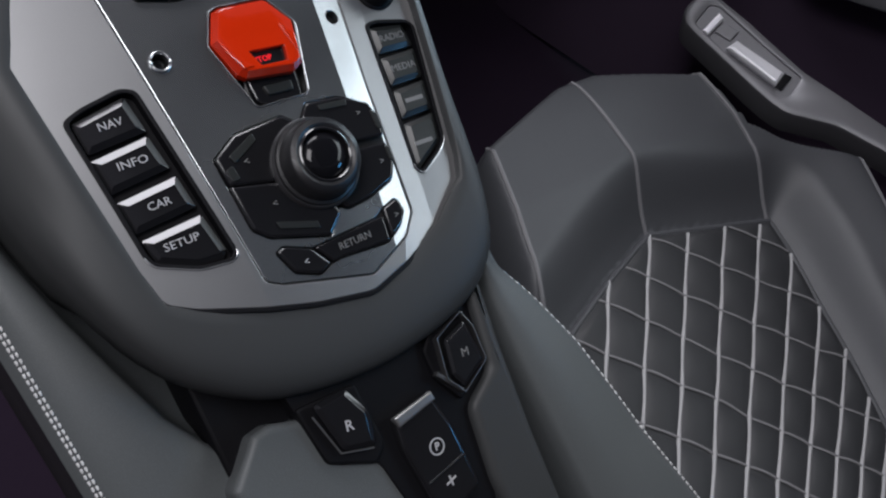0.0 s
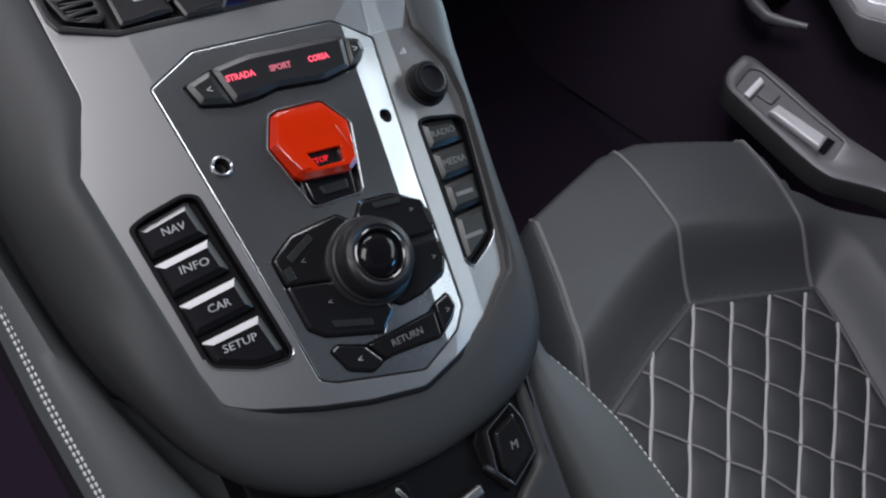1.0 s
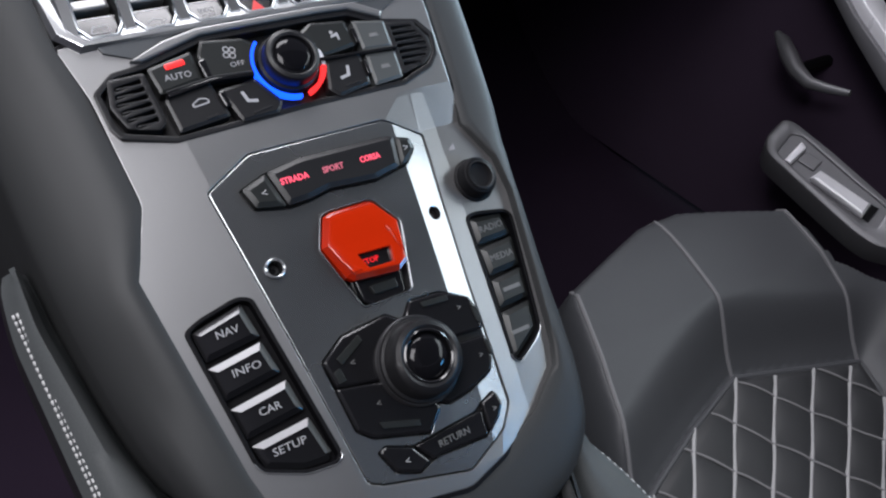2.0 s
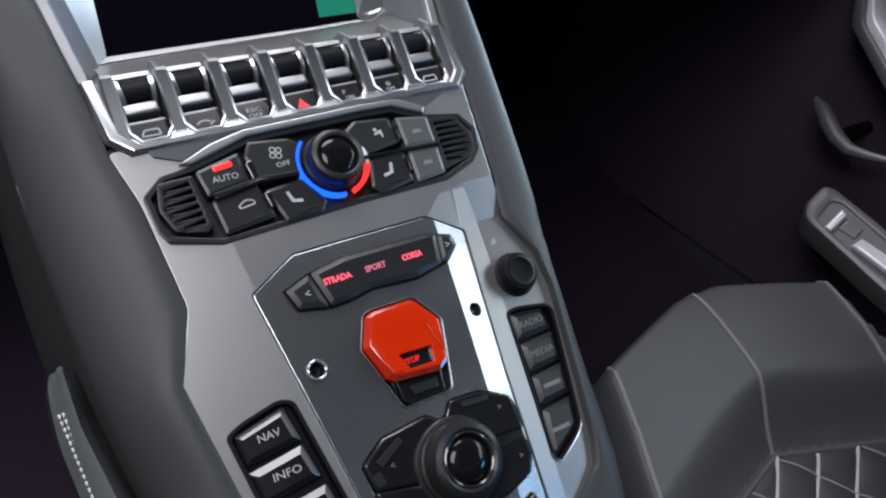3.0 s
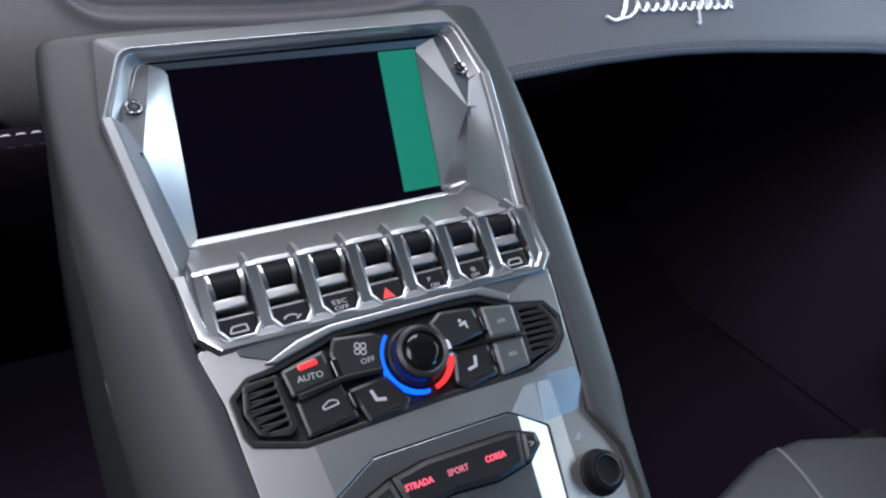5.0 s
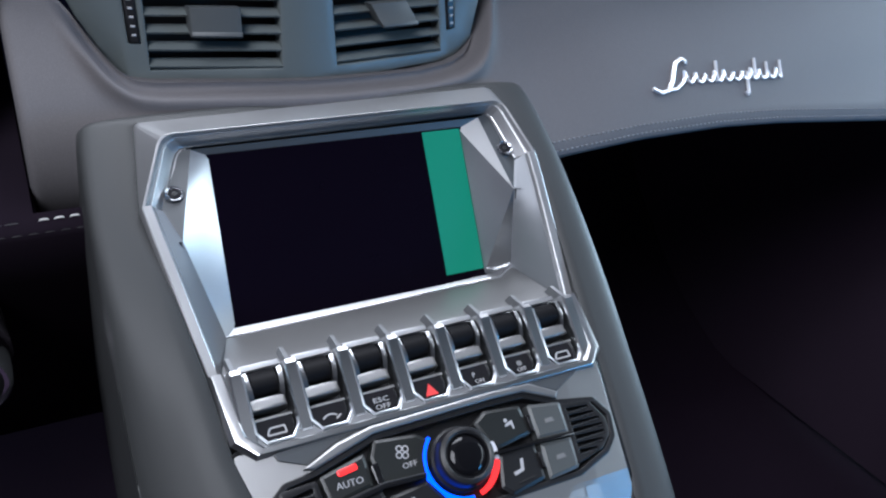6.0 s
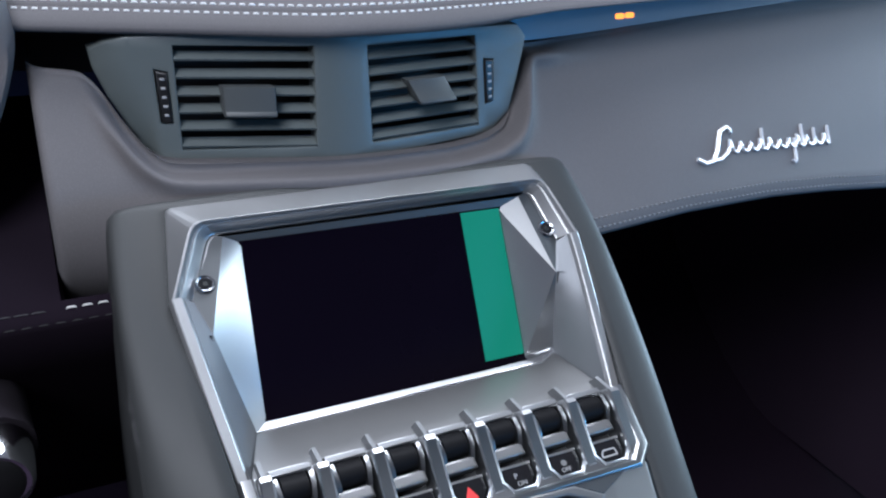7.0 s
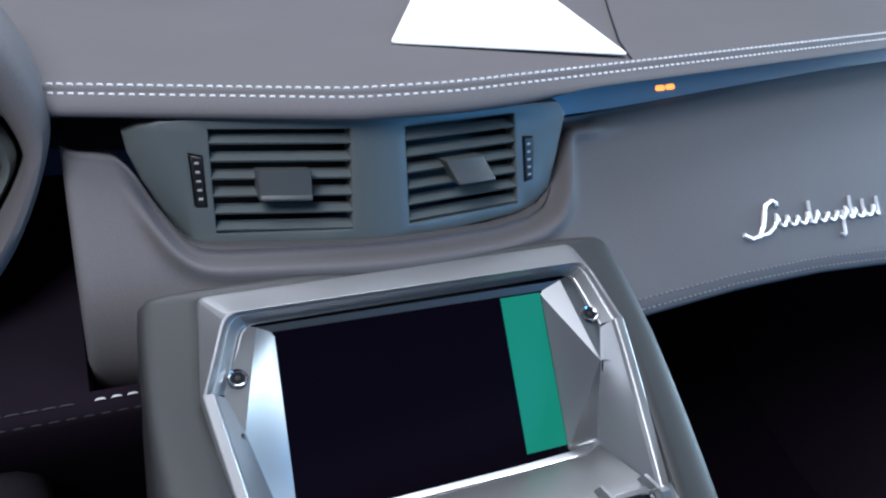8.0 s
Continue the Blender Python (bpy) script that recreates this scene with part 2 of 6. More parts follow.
def strip_loft(sections):
    bm = bmesh.new()
    rows = [[bm.verts.new(p) for p in s] for s in sections]
    for a, b in zip(rows, rows[1:]):
        ring_faces(bm, a, b, closed=False)
    return bm


def join(*bms):
    out = bmesh.new()
    for b in bms:
        me = bpy.data.meshes.new("tmp")
        b.to_mesh(me)
        out.from_mesh(me)
        b.free()
        bpy.data.meshes.remove(me)
    return out


def base_of(ob):
    v = Vector((0, 0, 0))
    while ob:
        v += ob.location
        ob = ob.parent
    return v


def thing(name, at, label, category, group="", kind=""):
    ob = new(name)
    ob.location = at
    return tagged(ob, label, category, group, kind)


def part(name, bm, mat, parent=None, label="", curved=True, warp=None, sharp=35.0):
    """Links a bmesh as one mesh object under a thing or a part; warp maps its local points into the place."""
    if warp:
        for v in bm.verts:
            v.co = warp(*v.co)
    bmesh.ops.remove_doubles(bm, verts=bm.verts, dist=1e-6)
    bmesh.ops.recalc_face_normals(bm, faces=bm.faces)
    lim = radians(sharp)
    for f in bm.faces:
        f.smooth = curved
    for e in bm.edges:
        if len(e.link_faces) == 2 and e.calc_face_angle(0.0) > lim:
            e.smooth = False
    o = base_of(parent)
    mid = sum((v.co for v in bm.verts), Vector()) / max(1, len(bm.verts))
    for v in bm.verts:
        v.co -= mid
    me = bpy.data.meshes.new(name)
    bm.to_mesh(me)
    bm.free()
    me.materials.append(mat)
    ob = new(name, me)
    ob.parent = parent
    ob.location = mid - o
    if label:
        ob["label"] = label
    return ob


def lettering(text, size, warp, mat, parent, name="lettering", thick=0.00012, width=None, label="", bold=0.0):
    """Text as a thin raised mesh, centred on the local origin; warp maps local x, y, z into the place."""
    cu = bpy.data.curves.new("text", "FONT")
    cu.body, cu.size, cu.align_x, cu.align_y, cu.extrude, cu.offset = text, size, "CENTER", "CENTER", thick, bold
    cu.resolution_u = 2
    tmp = new("text", cu)
    bpy.context.view_layer.update()
    me = bpy.data.meshes.new_from_object(tmp.evaluated_get(bpy.context.evaluated_depsgraph_get()))
    bpy.data.objects.remove(tmp)
    bpy.data.curves.remove(cu)
    bm = bmesh.new()
    bm.from_mesh(me)
    bpy.data.meshes.remove(me)
    if width:
        w = max(v.co.x for v in bm.verts) - min(v.co.x for v in bm.verts)
        for v in bm.verts:
            v.co.x *= width / w
    return part(name, bm, mat, parent, label, curved=False, warp=warp)


def on_con(u, v, h, turn=0.0):
    c, s = math.cos(radians(turn)), math.sin(radians(turn))
    return lambda x, y, z: con(u + x * c - y * s, v + x * s + y * c, h + z)

# ---- the car's shell: floor, firewall, bulkhead, sides ----
def slab(lo, hi, bev=0.004):
    bm = prism([(lo[0], lo[1]), (hi[0], lo[1]), (hi[0], hi[1]), (lo[0], hi[1])], lo[2], hi[2], bev)
    return bm


def setting(name, bm, mat, label, category):
    return tagged(part(name, bm, mat), label, category, kind="structure")


def carpet_tub():
    """The floor and the toe board in one sheet, curving up at the front."""
    bm = bmesh.new()
    prof = [(-1.2, 0.0), (0.30, 0.0), (0.40, 0.0005), (0.47, 0.002), (0.55, 0.010), (0.64, 0.030), (0.72, 0.070), (0.80, 0.130), (0.90, 0.230), (0.96, 0.330), (0.99, 0.44), (1.0, 0.72), (1.03, 0.72), (1.03, -0.05), (-1.2, -0.05)]
    ends = [[bm.verts.new((x, y, z)) for y, z in prof] for x in (-1.0, 1.0)]
    ring_faces(bm, ends[0], ends[1])
    bm.faces.new(ends[0])
    bm.faces.new(list(reversed(ends[1])))
    return bm


setting("floor", carpet_tub(), FOOTWELL, "dark carpeted car floor rising to the firewall", "floor")
setting("wall_rear", slab((-1.0, -1.2, 0.0), (1.0, -1.15, 1.0)), SUEDE, "black suede bulkhead behind the seats", "wall")
setting("wall_left", slab((-1.0, -1.15, 0.0), (-0.95, 1.4, 0.45)), SUEDE, "black side wall of the driver's footwell", "wall")
# Unseen partial roof, added to block light from the passenger's seat and fascia.
setting("roof", slab((0.0, -1.15, 1.10), (0.98, -0.02, 1.13), 0.006), SUEDE, "unseen black panel added to shade the passenger's side", "roof")
setting("hall_floor", slab((-8, -8, -0.35), (8, 8, -0.25)), BLACK, "dark floor of the exhibition hall", "floor")

# ---- centre console ----
console = thing("centre_console", (0, 0, 0.3), "sloping silver and charcoal sports car centre console with lit controls", "console")


def cpart(name, bm, mat, parent=None, label="", **k):
    return part(name, bm, mat, parent or console, label, warp=con, **k)


# outlines in (u, v)
EDGE_LEFT = [(-0.107, 0.300), (-0.1158, 0.245), (-0.1057, 0.150), (-0.1033, 0.114), (-0.0965, 0.084), (-0.0922, 0.030), (-0.1057, -0.003),
             (-0.098, -0.055), (-0.0907, -0.100), (-0.0858, -0.1185), (-0.0735, -0.1258), (-0.045, -0.137), (-0.021, -0.1444)]
EDGE_RIGHT = [(0.0089, -0.1503), (0.035, -0.143), (0.061, -0.1317), (0.0832, -0.1145), (0.087, -0.103), (0.093, -0.060), (0.0989, -0.016),
              (0.098, 0.005), (0.087, 0.029), (0.0955, 0.084), (0.0985, 0.114), (0.104, 0.150), (0.117, 0.242), (0.108, 0.300)]
SIDE_LEFT = [(-0.138, 0.302), (-0.141, 0.245), (-0.143, 0.150), (-0.143, 0.114), (-0.142, 0.084), (-0.140, 0.030), (-0.137, -0.003),
             (-0.130, -0.055), (-0.119, -0.0915), (-0.106, -0.128), (-0.089, -0.155), (-0.060, -0.1758), (-0.030, -0.1845)]
SIDE_RIGHT = [(0.008, -0.1875), (0.040, -0.184), (0.0726, -0.176), (0.092, -0.157), (0.098, -0.135), (0.104, -0.080), (0.109, -0.020),
              (0.1115, 0.005), (0.1155, 0.029), (0.1225, 0.084), (0.1258, 0.114), (0.131, 0.150), (0.140, 0.242), (0.141, 0.302)]
TOP_IN, TOP_OUT = [(0.107, 0.3004), (0.06, 0.3005), (-0.06, 0.3005), (-0.106, 0.3004)], [(0.136, 0.308), (0.06, 0.308), (-0.06, 0.308), (-0.136, 0.308)]


def densify(a, n=3):
    out = []
    for i in range(len(a)):
        p, q = Vector(a[i]), Vector(a[(i + 1) % len(a)])
        out += [tuple(p.lerp(q, k / n)) for k in range(n)]
    return out


def relax(a, rounds):
    a = [Vector(p) for p in a]
    for _ in range(rounds):
        a = [(a[i - 1] + a[i] * 2 + a[(i + 1) % len(a)]) / 4 for i in range(len(a))]
    return [tuple(p) for p in a]


edge = densify(EDGE_LEFT + EDGE_RIGHT + TOP_IN)
side = relax(densify(SIDE_LEFT + SIDE_RIGHT + TOP_OUT), 3)


def between(k, h, under=0.0):
    """The ring a share k of the way from the plate's edge to the console's side."""
    out = []
    for a, b in zip(edge, side):
        q = Vector(a).lerp(Vector(b), k)
        low = max(0.0, min(1.0, (-0.09 - q.y) / 0.06))
        q = q + (Vector((0, 0.06)) - q) * (under * low * 0.25)
        out.append((q.x, q.y, h))
    return out


def shoulder(k, high, low):
    """A ring whose height eases from the flat flanks at the screen to rounder ones below."""
    out = []
    for x, y, _ in between(k, 0.0, 0.0):
        t = max(0.0, min(1.0, (0.24 - y) / 0.20)) if x < 0 else max(0.15, min(1.0, (0.040 - y) / 0.06))
        t *= 1.0 if y > -0.06 else max(0.25, 1 - (-0.06 - y) / 0.06)
        h = high + (low - high) * t
        # the driver's flank falls away sooner
        if x < 0 and k < 0.99:
            h += 0.55 * step(-0.085, -0.045, y) * step(0.20, 0.12, y) * min(0.0, -0.030 * max(0.0, k - 0.08) ** 1.25 - h)
        out.append((x, y, h))
    return out


rings = [between(-0.04, -0.02), between(-0.03, -0.0028), between(0.04, -0.0016), shoulder(0.2, -0.0017, -0.0020), shoulder(0.4, -0.0019, -0.0034), shoulder(0.6, -0.0022, -0.0056), shoulder(0.75, -0.0028, -0.0088),
         shoulder(0.86, -0.0034, -0.0140), shoulder(0.91, -0.0042, -0.0185), shoulder(0.95, -0.0054, -0.0228), shoulder(0.975, -0.0072, -0.0270), shoulder(0.99, -0.0095, -0.0310), shoulder(1.002, -0.0160, -0.0350), between(1.01, -0.040, 0.05), between(1.02, -0.048, 0.22), between(1.05, -0.07, 0.6), between(1.10, -0.22, 0.9)]
cpart("console_body", stack(rings, cap_top=False, cap_bottom=False), SOFT, label="charcoal soft-touch painted console body", sharp=50)
# dark carrier under all plates
cpart("carrier", prism(inset(ccw(EDGE_LEFT[2:] + EDGE_RIGHT[:-2]), 0.004), -0.024, -0.0135, 0.0005), BLACK, label="black plastic carrier below the plates")

# outlines of the openings
DECK = [(-0.0631, 0.0268), (-0.0376, 0.0405), (0.0385, 0.0407), (0.0603, 0.0283), (0.0559, -0.008), (0.0515, -0.052), (0.0477, -0.1213),
        (0.0382, -0.1318), (0.0119, -0.1430), (-0.034, -0.1300), (-0.0412, -0.1258)]
HVAC = [(-0.0939, 0.0855), (-0.0838, 0.0935), (-0.0690, 0.0952), (-0.0372, 0.1037), (0.0276, 0.1044), (0.0450, 0.1038), (0.0622, 0.0958), (0.0839, 0.0918), (0.0901, 0.0817),
        (0.0873, 0.0701), (0.0803, 0.0635), (0.0607, 0.0570), (0.0091, 0.0570), (-0.0665, 0.0546), (-0.0897, 0.0621), (-0.0926, 0.0677)]
BANK_L = [(-0.094, -0.0314), (-0.0864, -0.0282), (-0.0677, -0.0244), (-0.0618, -0.0269), (-0.0605, -0.0356), (-0.0484, -0.1079), (-0.0509, -0.1105),
          (-0.0653, -0.1089), (-0.0828, -0.1007), (-0.0852, -0.0965)]
BANK_R = [(0.0634, -0.0232), (0.0694, -0.0223), (0.0884, -0.0255), (0.0921, -0.0290), (0.0811, -0.0926), (0.0756, -0.0971), (0.0608, -0.1048), (0.0575, -0.1018)]
trim_edge = rounded(EDGE_LEFT[4:] + EDGE_RIGHT[:-5] + [(0.0985, 0.1125), (-0.1030, 0.1125)], 0.003, 2)
trim_bm = plate(inset(ccw(trim_edge), 0.0004), [rounded(DECK, 0.002), rounded(HVAC, 0.0012), rounded(BANK_L, 0.003), rounded(BANK_R, 0.003)], -0.012, 0.0006, 0.0005, 0.0004)
# the plate falls away a little either side of two long creases
FLANK, FLANK_N = Vector((0.0396, -0.0075)), Vector((1.0, -0.080)).normalized()
FLANK_WIDE = 0.0250
FOLDS = ((Vector((-0.0520, -0.050)), Vector((-1.0, -0.105)).normalized()), (FLANK + FLANK_N * FLANK_WIDE, FLANK_N), (Vector((0, 0.030)), Vector((0, 1))), (Vector((0, 0.053)), Vector((0, 1))))
for spot, nrm in FOLDS:
    bmesh.ops.bisect_plane(trim_bm, geom=trim_bm.verts[:] + trim_bm.edges[:] + trim_bm.faces[:], plane_co=(*spot, 0), plane_no=(*nrm, 0))


def trim_warp(u, v, h):
    if u < 0:
        return con(u, v, h - 0.08 * max(0.0, (Vector((u, v)) - FOLDS[0][0]).dot(FOLDS[0][1])))
    # towards the passenger the plate first falls with the deck's flank, then runs on level
    over = max(0.0, (Vector((u, v)) - FLANK).dot(FLANK_N))
    fade = max(0.0, min(1.0, (0.0530 - v) / 0.0230))
    drop = 0.235 * min(over, FLANK_WIDE) * fade + 0.05 * max(0.0, over - FLANK_WIDE)
    more = drop - 0.08 * max(0.0, u - 0.0535)
    more *= max(0.0, min(1.0, (over - 0.016) / 0.008))
    return con(u + 0.67 * more, v + 0.16 * more, h - drop)


def on_trim(u, v, h):
    return lambda x, y, z: trim_warp(u + x, v + y, h + z)


joint = plate(inset(ccw(trim_edge), -0.0017), [inset(ccw(trim_edge), 0.0006)], -0.010, 0.0002, 0.0003, 0.0002)
part("trim_joint", joint, DULL, console, "dark joint round the trim plate", warp=trim_warp)
part("trim_plate", trim_bm, SATIN, console, "satin silver trim plate with openings for the controls", warp=trim_warp, sharp=2.5)

# ---- deck with drive mode bar, starter, turn control and return bar ----
DRIVE = [(-0.0488, 0.0237), (-0.0342, 0.0288), (-0.0143, 0.0320), (0.0351, 0.0314), (0.0486, 0.0272), (0.0495, 0.0197), (0.0412, 0.0131), (0.028, 0.0108),
         (0.0205, 0.0094), (-0.0052, 0.0113), (-0.0171, 0.0091), (-0.0282, 0.0086), (-0.0448, 0.0123)]
START = [(-0.0150, 0.0010), (-0.0105, 0.0026), (0.0126, 0.0025), (0.0158, 0.0010), (0.0258, -0.0130), (0.0176, -0.0475), (0.0158, -0.0492), (-0.0095, -0.0492), (-0.0118, -0.0478), (-0.0222, -0.0152)]
PAD_A = [(-0.0418, -0.0658), (-0.0278, -0.0572), (-0.0018, -0.0550), (0.0055, -0.0610), (0.0055, -0.0900), (-0.0395, -0.0800)]
PAD_B = [(0.0068, -0.059), (0.0123, -0.0528), (0.0303, -0.0540), (0.0463, -0.0620), (0.0486, -0.0714), (0.0470, -0.0812), (0.0080, -0.0770)]
PAD_C = [(-0.0405, -0.0790), (0.0030, -0.0885), (0.0085, -0.1090), (-0.0016, -0.1180), (-0.0308, -0.1085), (-0.0378, -0.1021)]
PAD_D = [(0.0080, -0.0800), (0.0468, -0.0830), (0.0462, -0.0958), (0.0425, -0.1027), (0.0260, -0.1075), (0.0125, -0.1088), (0.0080, -0.1040)]
PADS = [(-0.0418, -0.0658), (-0.0278, -0.0572), (-0.0018, -0.0550), (0.0045, -0.0600), (0.0075, -0.0590), (0.0123, -0.0528), (0.0303, -0.0540), (0.0463, -0.0620), (0.0486, -0.0714),
        (0.0462, -0.0958), (0.0425, -0.1027), (0.0260, -0.1075), (0.0125, -0.1088), (0.0085, -0.1060), (-0.0016, -0.1180), (-0.0308, -0.1085), (-0.0378, -0.1021), (-0.0410, -0.0739)]
RETURN = [(-0.0317, -0.1151), (-0.0268, -0.1131), (-0.0130, -0.1190), (0.0249, -0.1170), (0.0291, -0.1143), (0.0400, -0.1112), (0.0420, -0.1195), (0.0375, -0.1254), (0.0263, -0.1315),
          (-0.0012, -0.1295), (-0.0061, -0.1300), (-0.0142, -0.1330), (-0.0263, -0.1275)]
deck_bm = plate(inset(rounded(DECK, 0.002), 0.0007), [rounded(DRIVE, 0.0015), rounded(START, 0.002), rounded(PADS, 0.0015), rounded(RETURN, 0.0015), circle(-0.0458, -0.0168, 0.0041, 20), circle(0.0473, -0.0149, 0.0036, 20)], -0.010, 0.0002, 0.0004, 0.0003)
# the deck folds down along its right flank
CREASE, CREASE_N = FLANK, FLANK_N
bmesh.ops.bisect_plane(deck_bm, geom=deck_bm.verts[:] + deck_bm.edges[:] + deck_bm.faces[:], plane_co=(*CREASE, 0), plane_no=(*CREASE_N, 0))


def deck_warp(u, v, h):
    over = max(0.0, (Vector((u, v)) - CREASE).dot(CREASE_N))
    return con(u, v, h - 0.235 * min(over, 0.030))


deck = part("deck_plate", deck_bm, BRUSHED, console, "dark brushed metal control deck", warp=deck_warp, sharp=9)
for u, v, r in ((-0.0458, -0.0168, 0.0041), (0.0473, -0.0149, 0.0036)):
    s = part("deck_screw", lathe(u, v, [(r * 0.80, -0.0095), (r * 0.80, -0.0046), (r * 0.62, -0.0040), (r * 0.50, -0.0040)], 20), BLACK, deck, "black socket screw sunk in the deck", warp=deck_warp)
    part("socket", prism(circle(u, v, r * 0.36, 6), -0.0046, -0.0036, 0.0001, 1), GLOSS, s, warp=deck_warp)
part("screw_ferrule", tube([deck_warp(-0.0458 + 0.0044 * math.cos(2 * math.pi * k / 28), -0.0168 + 0.0044 * math.sin(2 * math.pi * k / 28), 0.0009) for k in range(28)], 0.0007, 8, closed=True), CHROME, deck, "metal ring round the screw")

# drive mode bar
bar = cpart("mode_bar", prism(DRIVE, -0.006, -0.0015, 0.0008, r=0.0015), BLACK, label="black drive mode selector bar")
mid = [(-0.0330, 0.0282), (-0.0143, 0.0312), (0.0351, 0.0306), (0.0392, 0.0292), (0.0362, 0.0132), (0.028, 0.0118), (0.0205, 0.0104), (-0.0052, 0.0123), (-0.0171, 0.0101), (-0.0285, 0.0098)]
part("mode_window", keycap(mid, -0.002, 0.0042, 0.0022), BLACK, bar, "dark window with lit red mode names", warp=con)
part("mode_key", keycap([(-0.0475, 0.0233), (-0.0338, 0.0279), (-0.0296, 0.0100), (-0.0440, 0.0130)], -0.002, 0.0038, 0.0022), GREYKEY, bar, "arrow key", warp=con)
part("mode_key", keycap([(0.0400, 0.0290), (0.0478, 0.0265), (0.0485, 0.0200), (0.0410, 0.0142), (0.0371, 0.0134)], -0.002, 0.0038, 0.0018), GREYKEY, bar, "arrow key", warp=con)
for word, u, mat in (("STRADA", -0.0212, REDTEXT), ("SPORT", 0.0, PINKTEXT), ("CORSA", 0.0212, REDTEXT)):
    lettering(word, 0.0043, on_con(u, 0.0214, 0.0043), mat, bar, width=0.0150 if len(word) == 6 else 0.0116, bold=0.00012)
lettering("<", 0.0055, on_con(-0.038, 0.0185, 0.0039), PRINT, bar, "arrow_mark")
lettering(">", 0.0055, on_con(0.0432, 0.0215, 0.0039), PRINT, bar, "arrow_mark")

# starter well with the red flap
well = cpart("starter_well", plate(inset(rounded(START, 0.0015), 0.0001), [inset(rounded(START, 0.0015), 0.0008)], -0.008, 0.0006, 0.0003, 0.0003), EDGE_METAL, label="metal-rimmed starter button well", sharp=12)
part("well_floor", prism(inset(ccw(START), 0.0012), -0.010, -0.0055, 0.0003, 1, r=0.0015), GLOSS, well, "gloss black well floor", warp=con)
part("starter_button", prism([(-0.0105, -0.030), (0.0170, -0.030), (0.0150, -0.048), (0.0100, -0.0505), (-0.0030, -0.0500), (-0.0095, -0.0455)], -0.006, -0.0012, 0.0014, 3, r=0.002), GLOSS, well, "gloss black start button below the flap", warp=con)
part("latch", prism([(-0.004, -0.0395), (0.011, -0.040), (0.0105, -0.0450), (-0.003, -0.0445)], -0.002, 0.0004, 0.0006, 2, r=0.001), GREYKEY, well, warp=con)
FLAP = [(-0.0138, -0.0004), (-0.0098, 0.0011), (0.0122, 0.0010), (0.0145, -0.0002), (0.0240, -0.0130), (0.0182, -0.0322), (0.0122, -0.0357), (-0.0130, -0.0335), (-0.0158, -0.0310), (-0.0205, -0.0150)]


def flap_h(u, v, h):
    # the flap's face rises towards its lip
    return con(u, v, h + 0.0047 + 0.16 * max(0.0, -0.0130 - v))


def faceted_shell(p, hole, wide, low, high):
    """A shell with flat sloping flanks round a flat face that has an opening."""
    bm = bmesh.new()
    p, hole, edges = ccw(p), ccw(hole), []
    face = inset(p, wide)
    rings = [[(*q, low - 0.004) for q in p], [(*q, low) for q in p], [(*q, low + 0.0006) for q in inset(p, 0.0004)], [(*q, high - 0.0003) for q in inset(p, wide - 0.0004)], [(*q, high) for q in inset(p, wide + 0.0003)]]
    lips = [[(*q, high - 0.006) for q in hole], [(*q, high - 0.0004) for q in hole], [(*q, high) for q in inset(hole, -0.0005)]]
    for loop in (rings, lips):
        vs = [[bm.verts.new(q) for q in r] for r in loop]
        for a, c in zip(vs, vs[1:]):
            ring_faces(bm, a, c)
        edges += [bm.edges.get((vs[-1][i - 1], vs[-1][i])) for i in range(len(vs[-1]))]
    bmesh.ops.triangle_fill(bm, use_beauty=True, use_dissolve=False, edges=edges, normal=(0, 0, 1))
    bad = [f for f in bm.faces if abs(f.normal.z) > 0.9 and inside(f.calc_center_median(), hole)]
    bmesh.ops.delete(bm, geom=bad, context="FACES_ONLY")
    bmesh.ops.bisect_plane(bm, geom=bm.verts[:] + bm.edges[:] + bm.faces[:], plane_co=(0, -0.0130, 0), plane_no=(0, 1, 0))
    return bm


WINDOW = [(-0.0064, -0.0240), (0.0119, -0.0250), (0.0101, -0.0328), (-0.0035, -0.0322)]
FLAP_LIP = FLAP[:5] + [(0.0186, -0.0345), (0.0125, -0.0378), (-0.0120, -0.0352), (-0.0152, -0.0325), (-0.0205, -0.0150)]
flap = part("starter_flap", faceted_shell(FLAP_LIP, rounded(WINDOW, 0.0006), 0.0026, -0.0042, 0.0), RED, console, "glossy red starter flap with a small window", warp=flap_h, sharp=24)
part("flap_skirt", prism(inset(ccw(FLAP), 0.0016), -0.006, 0.0010, 0.0004, 2), RED, flap, warp=con)
# Two raised triangles stand in for reflections on the flap.
for tri in ([(-0.0150, -0.0255), (-0.0072, -0.0318), (-0.0128, -0.0322)], [(0.0142, -0.0140), (0.0200, -0.0200), (0.0172, -0.0300)]):
    part("flap_glint", prism(tri, -0.0020, 0.0008, 0.0007, 2, r=0.0006), RED, flap, "small raised triangle standing in for a reflection", warp=flap_h)
part("window_floor", prism(inset(ccw(WINDOW), -0.0004), -0.0056, -0.0030, 0.0002, 1), GLOSS, flap, "dark window in the flap", warp=flap_h)
lettering("STOP", 0.0040, lambda x, y, z: flap_h(-0.0002 + x, -0.0284 + y, -0.0029 + z), DEEPRED, flap, width=0.0092, bold=0.0001)

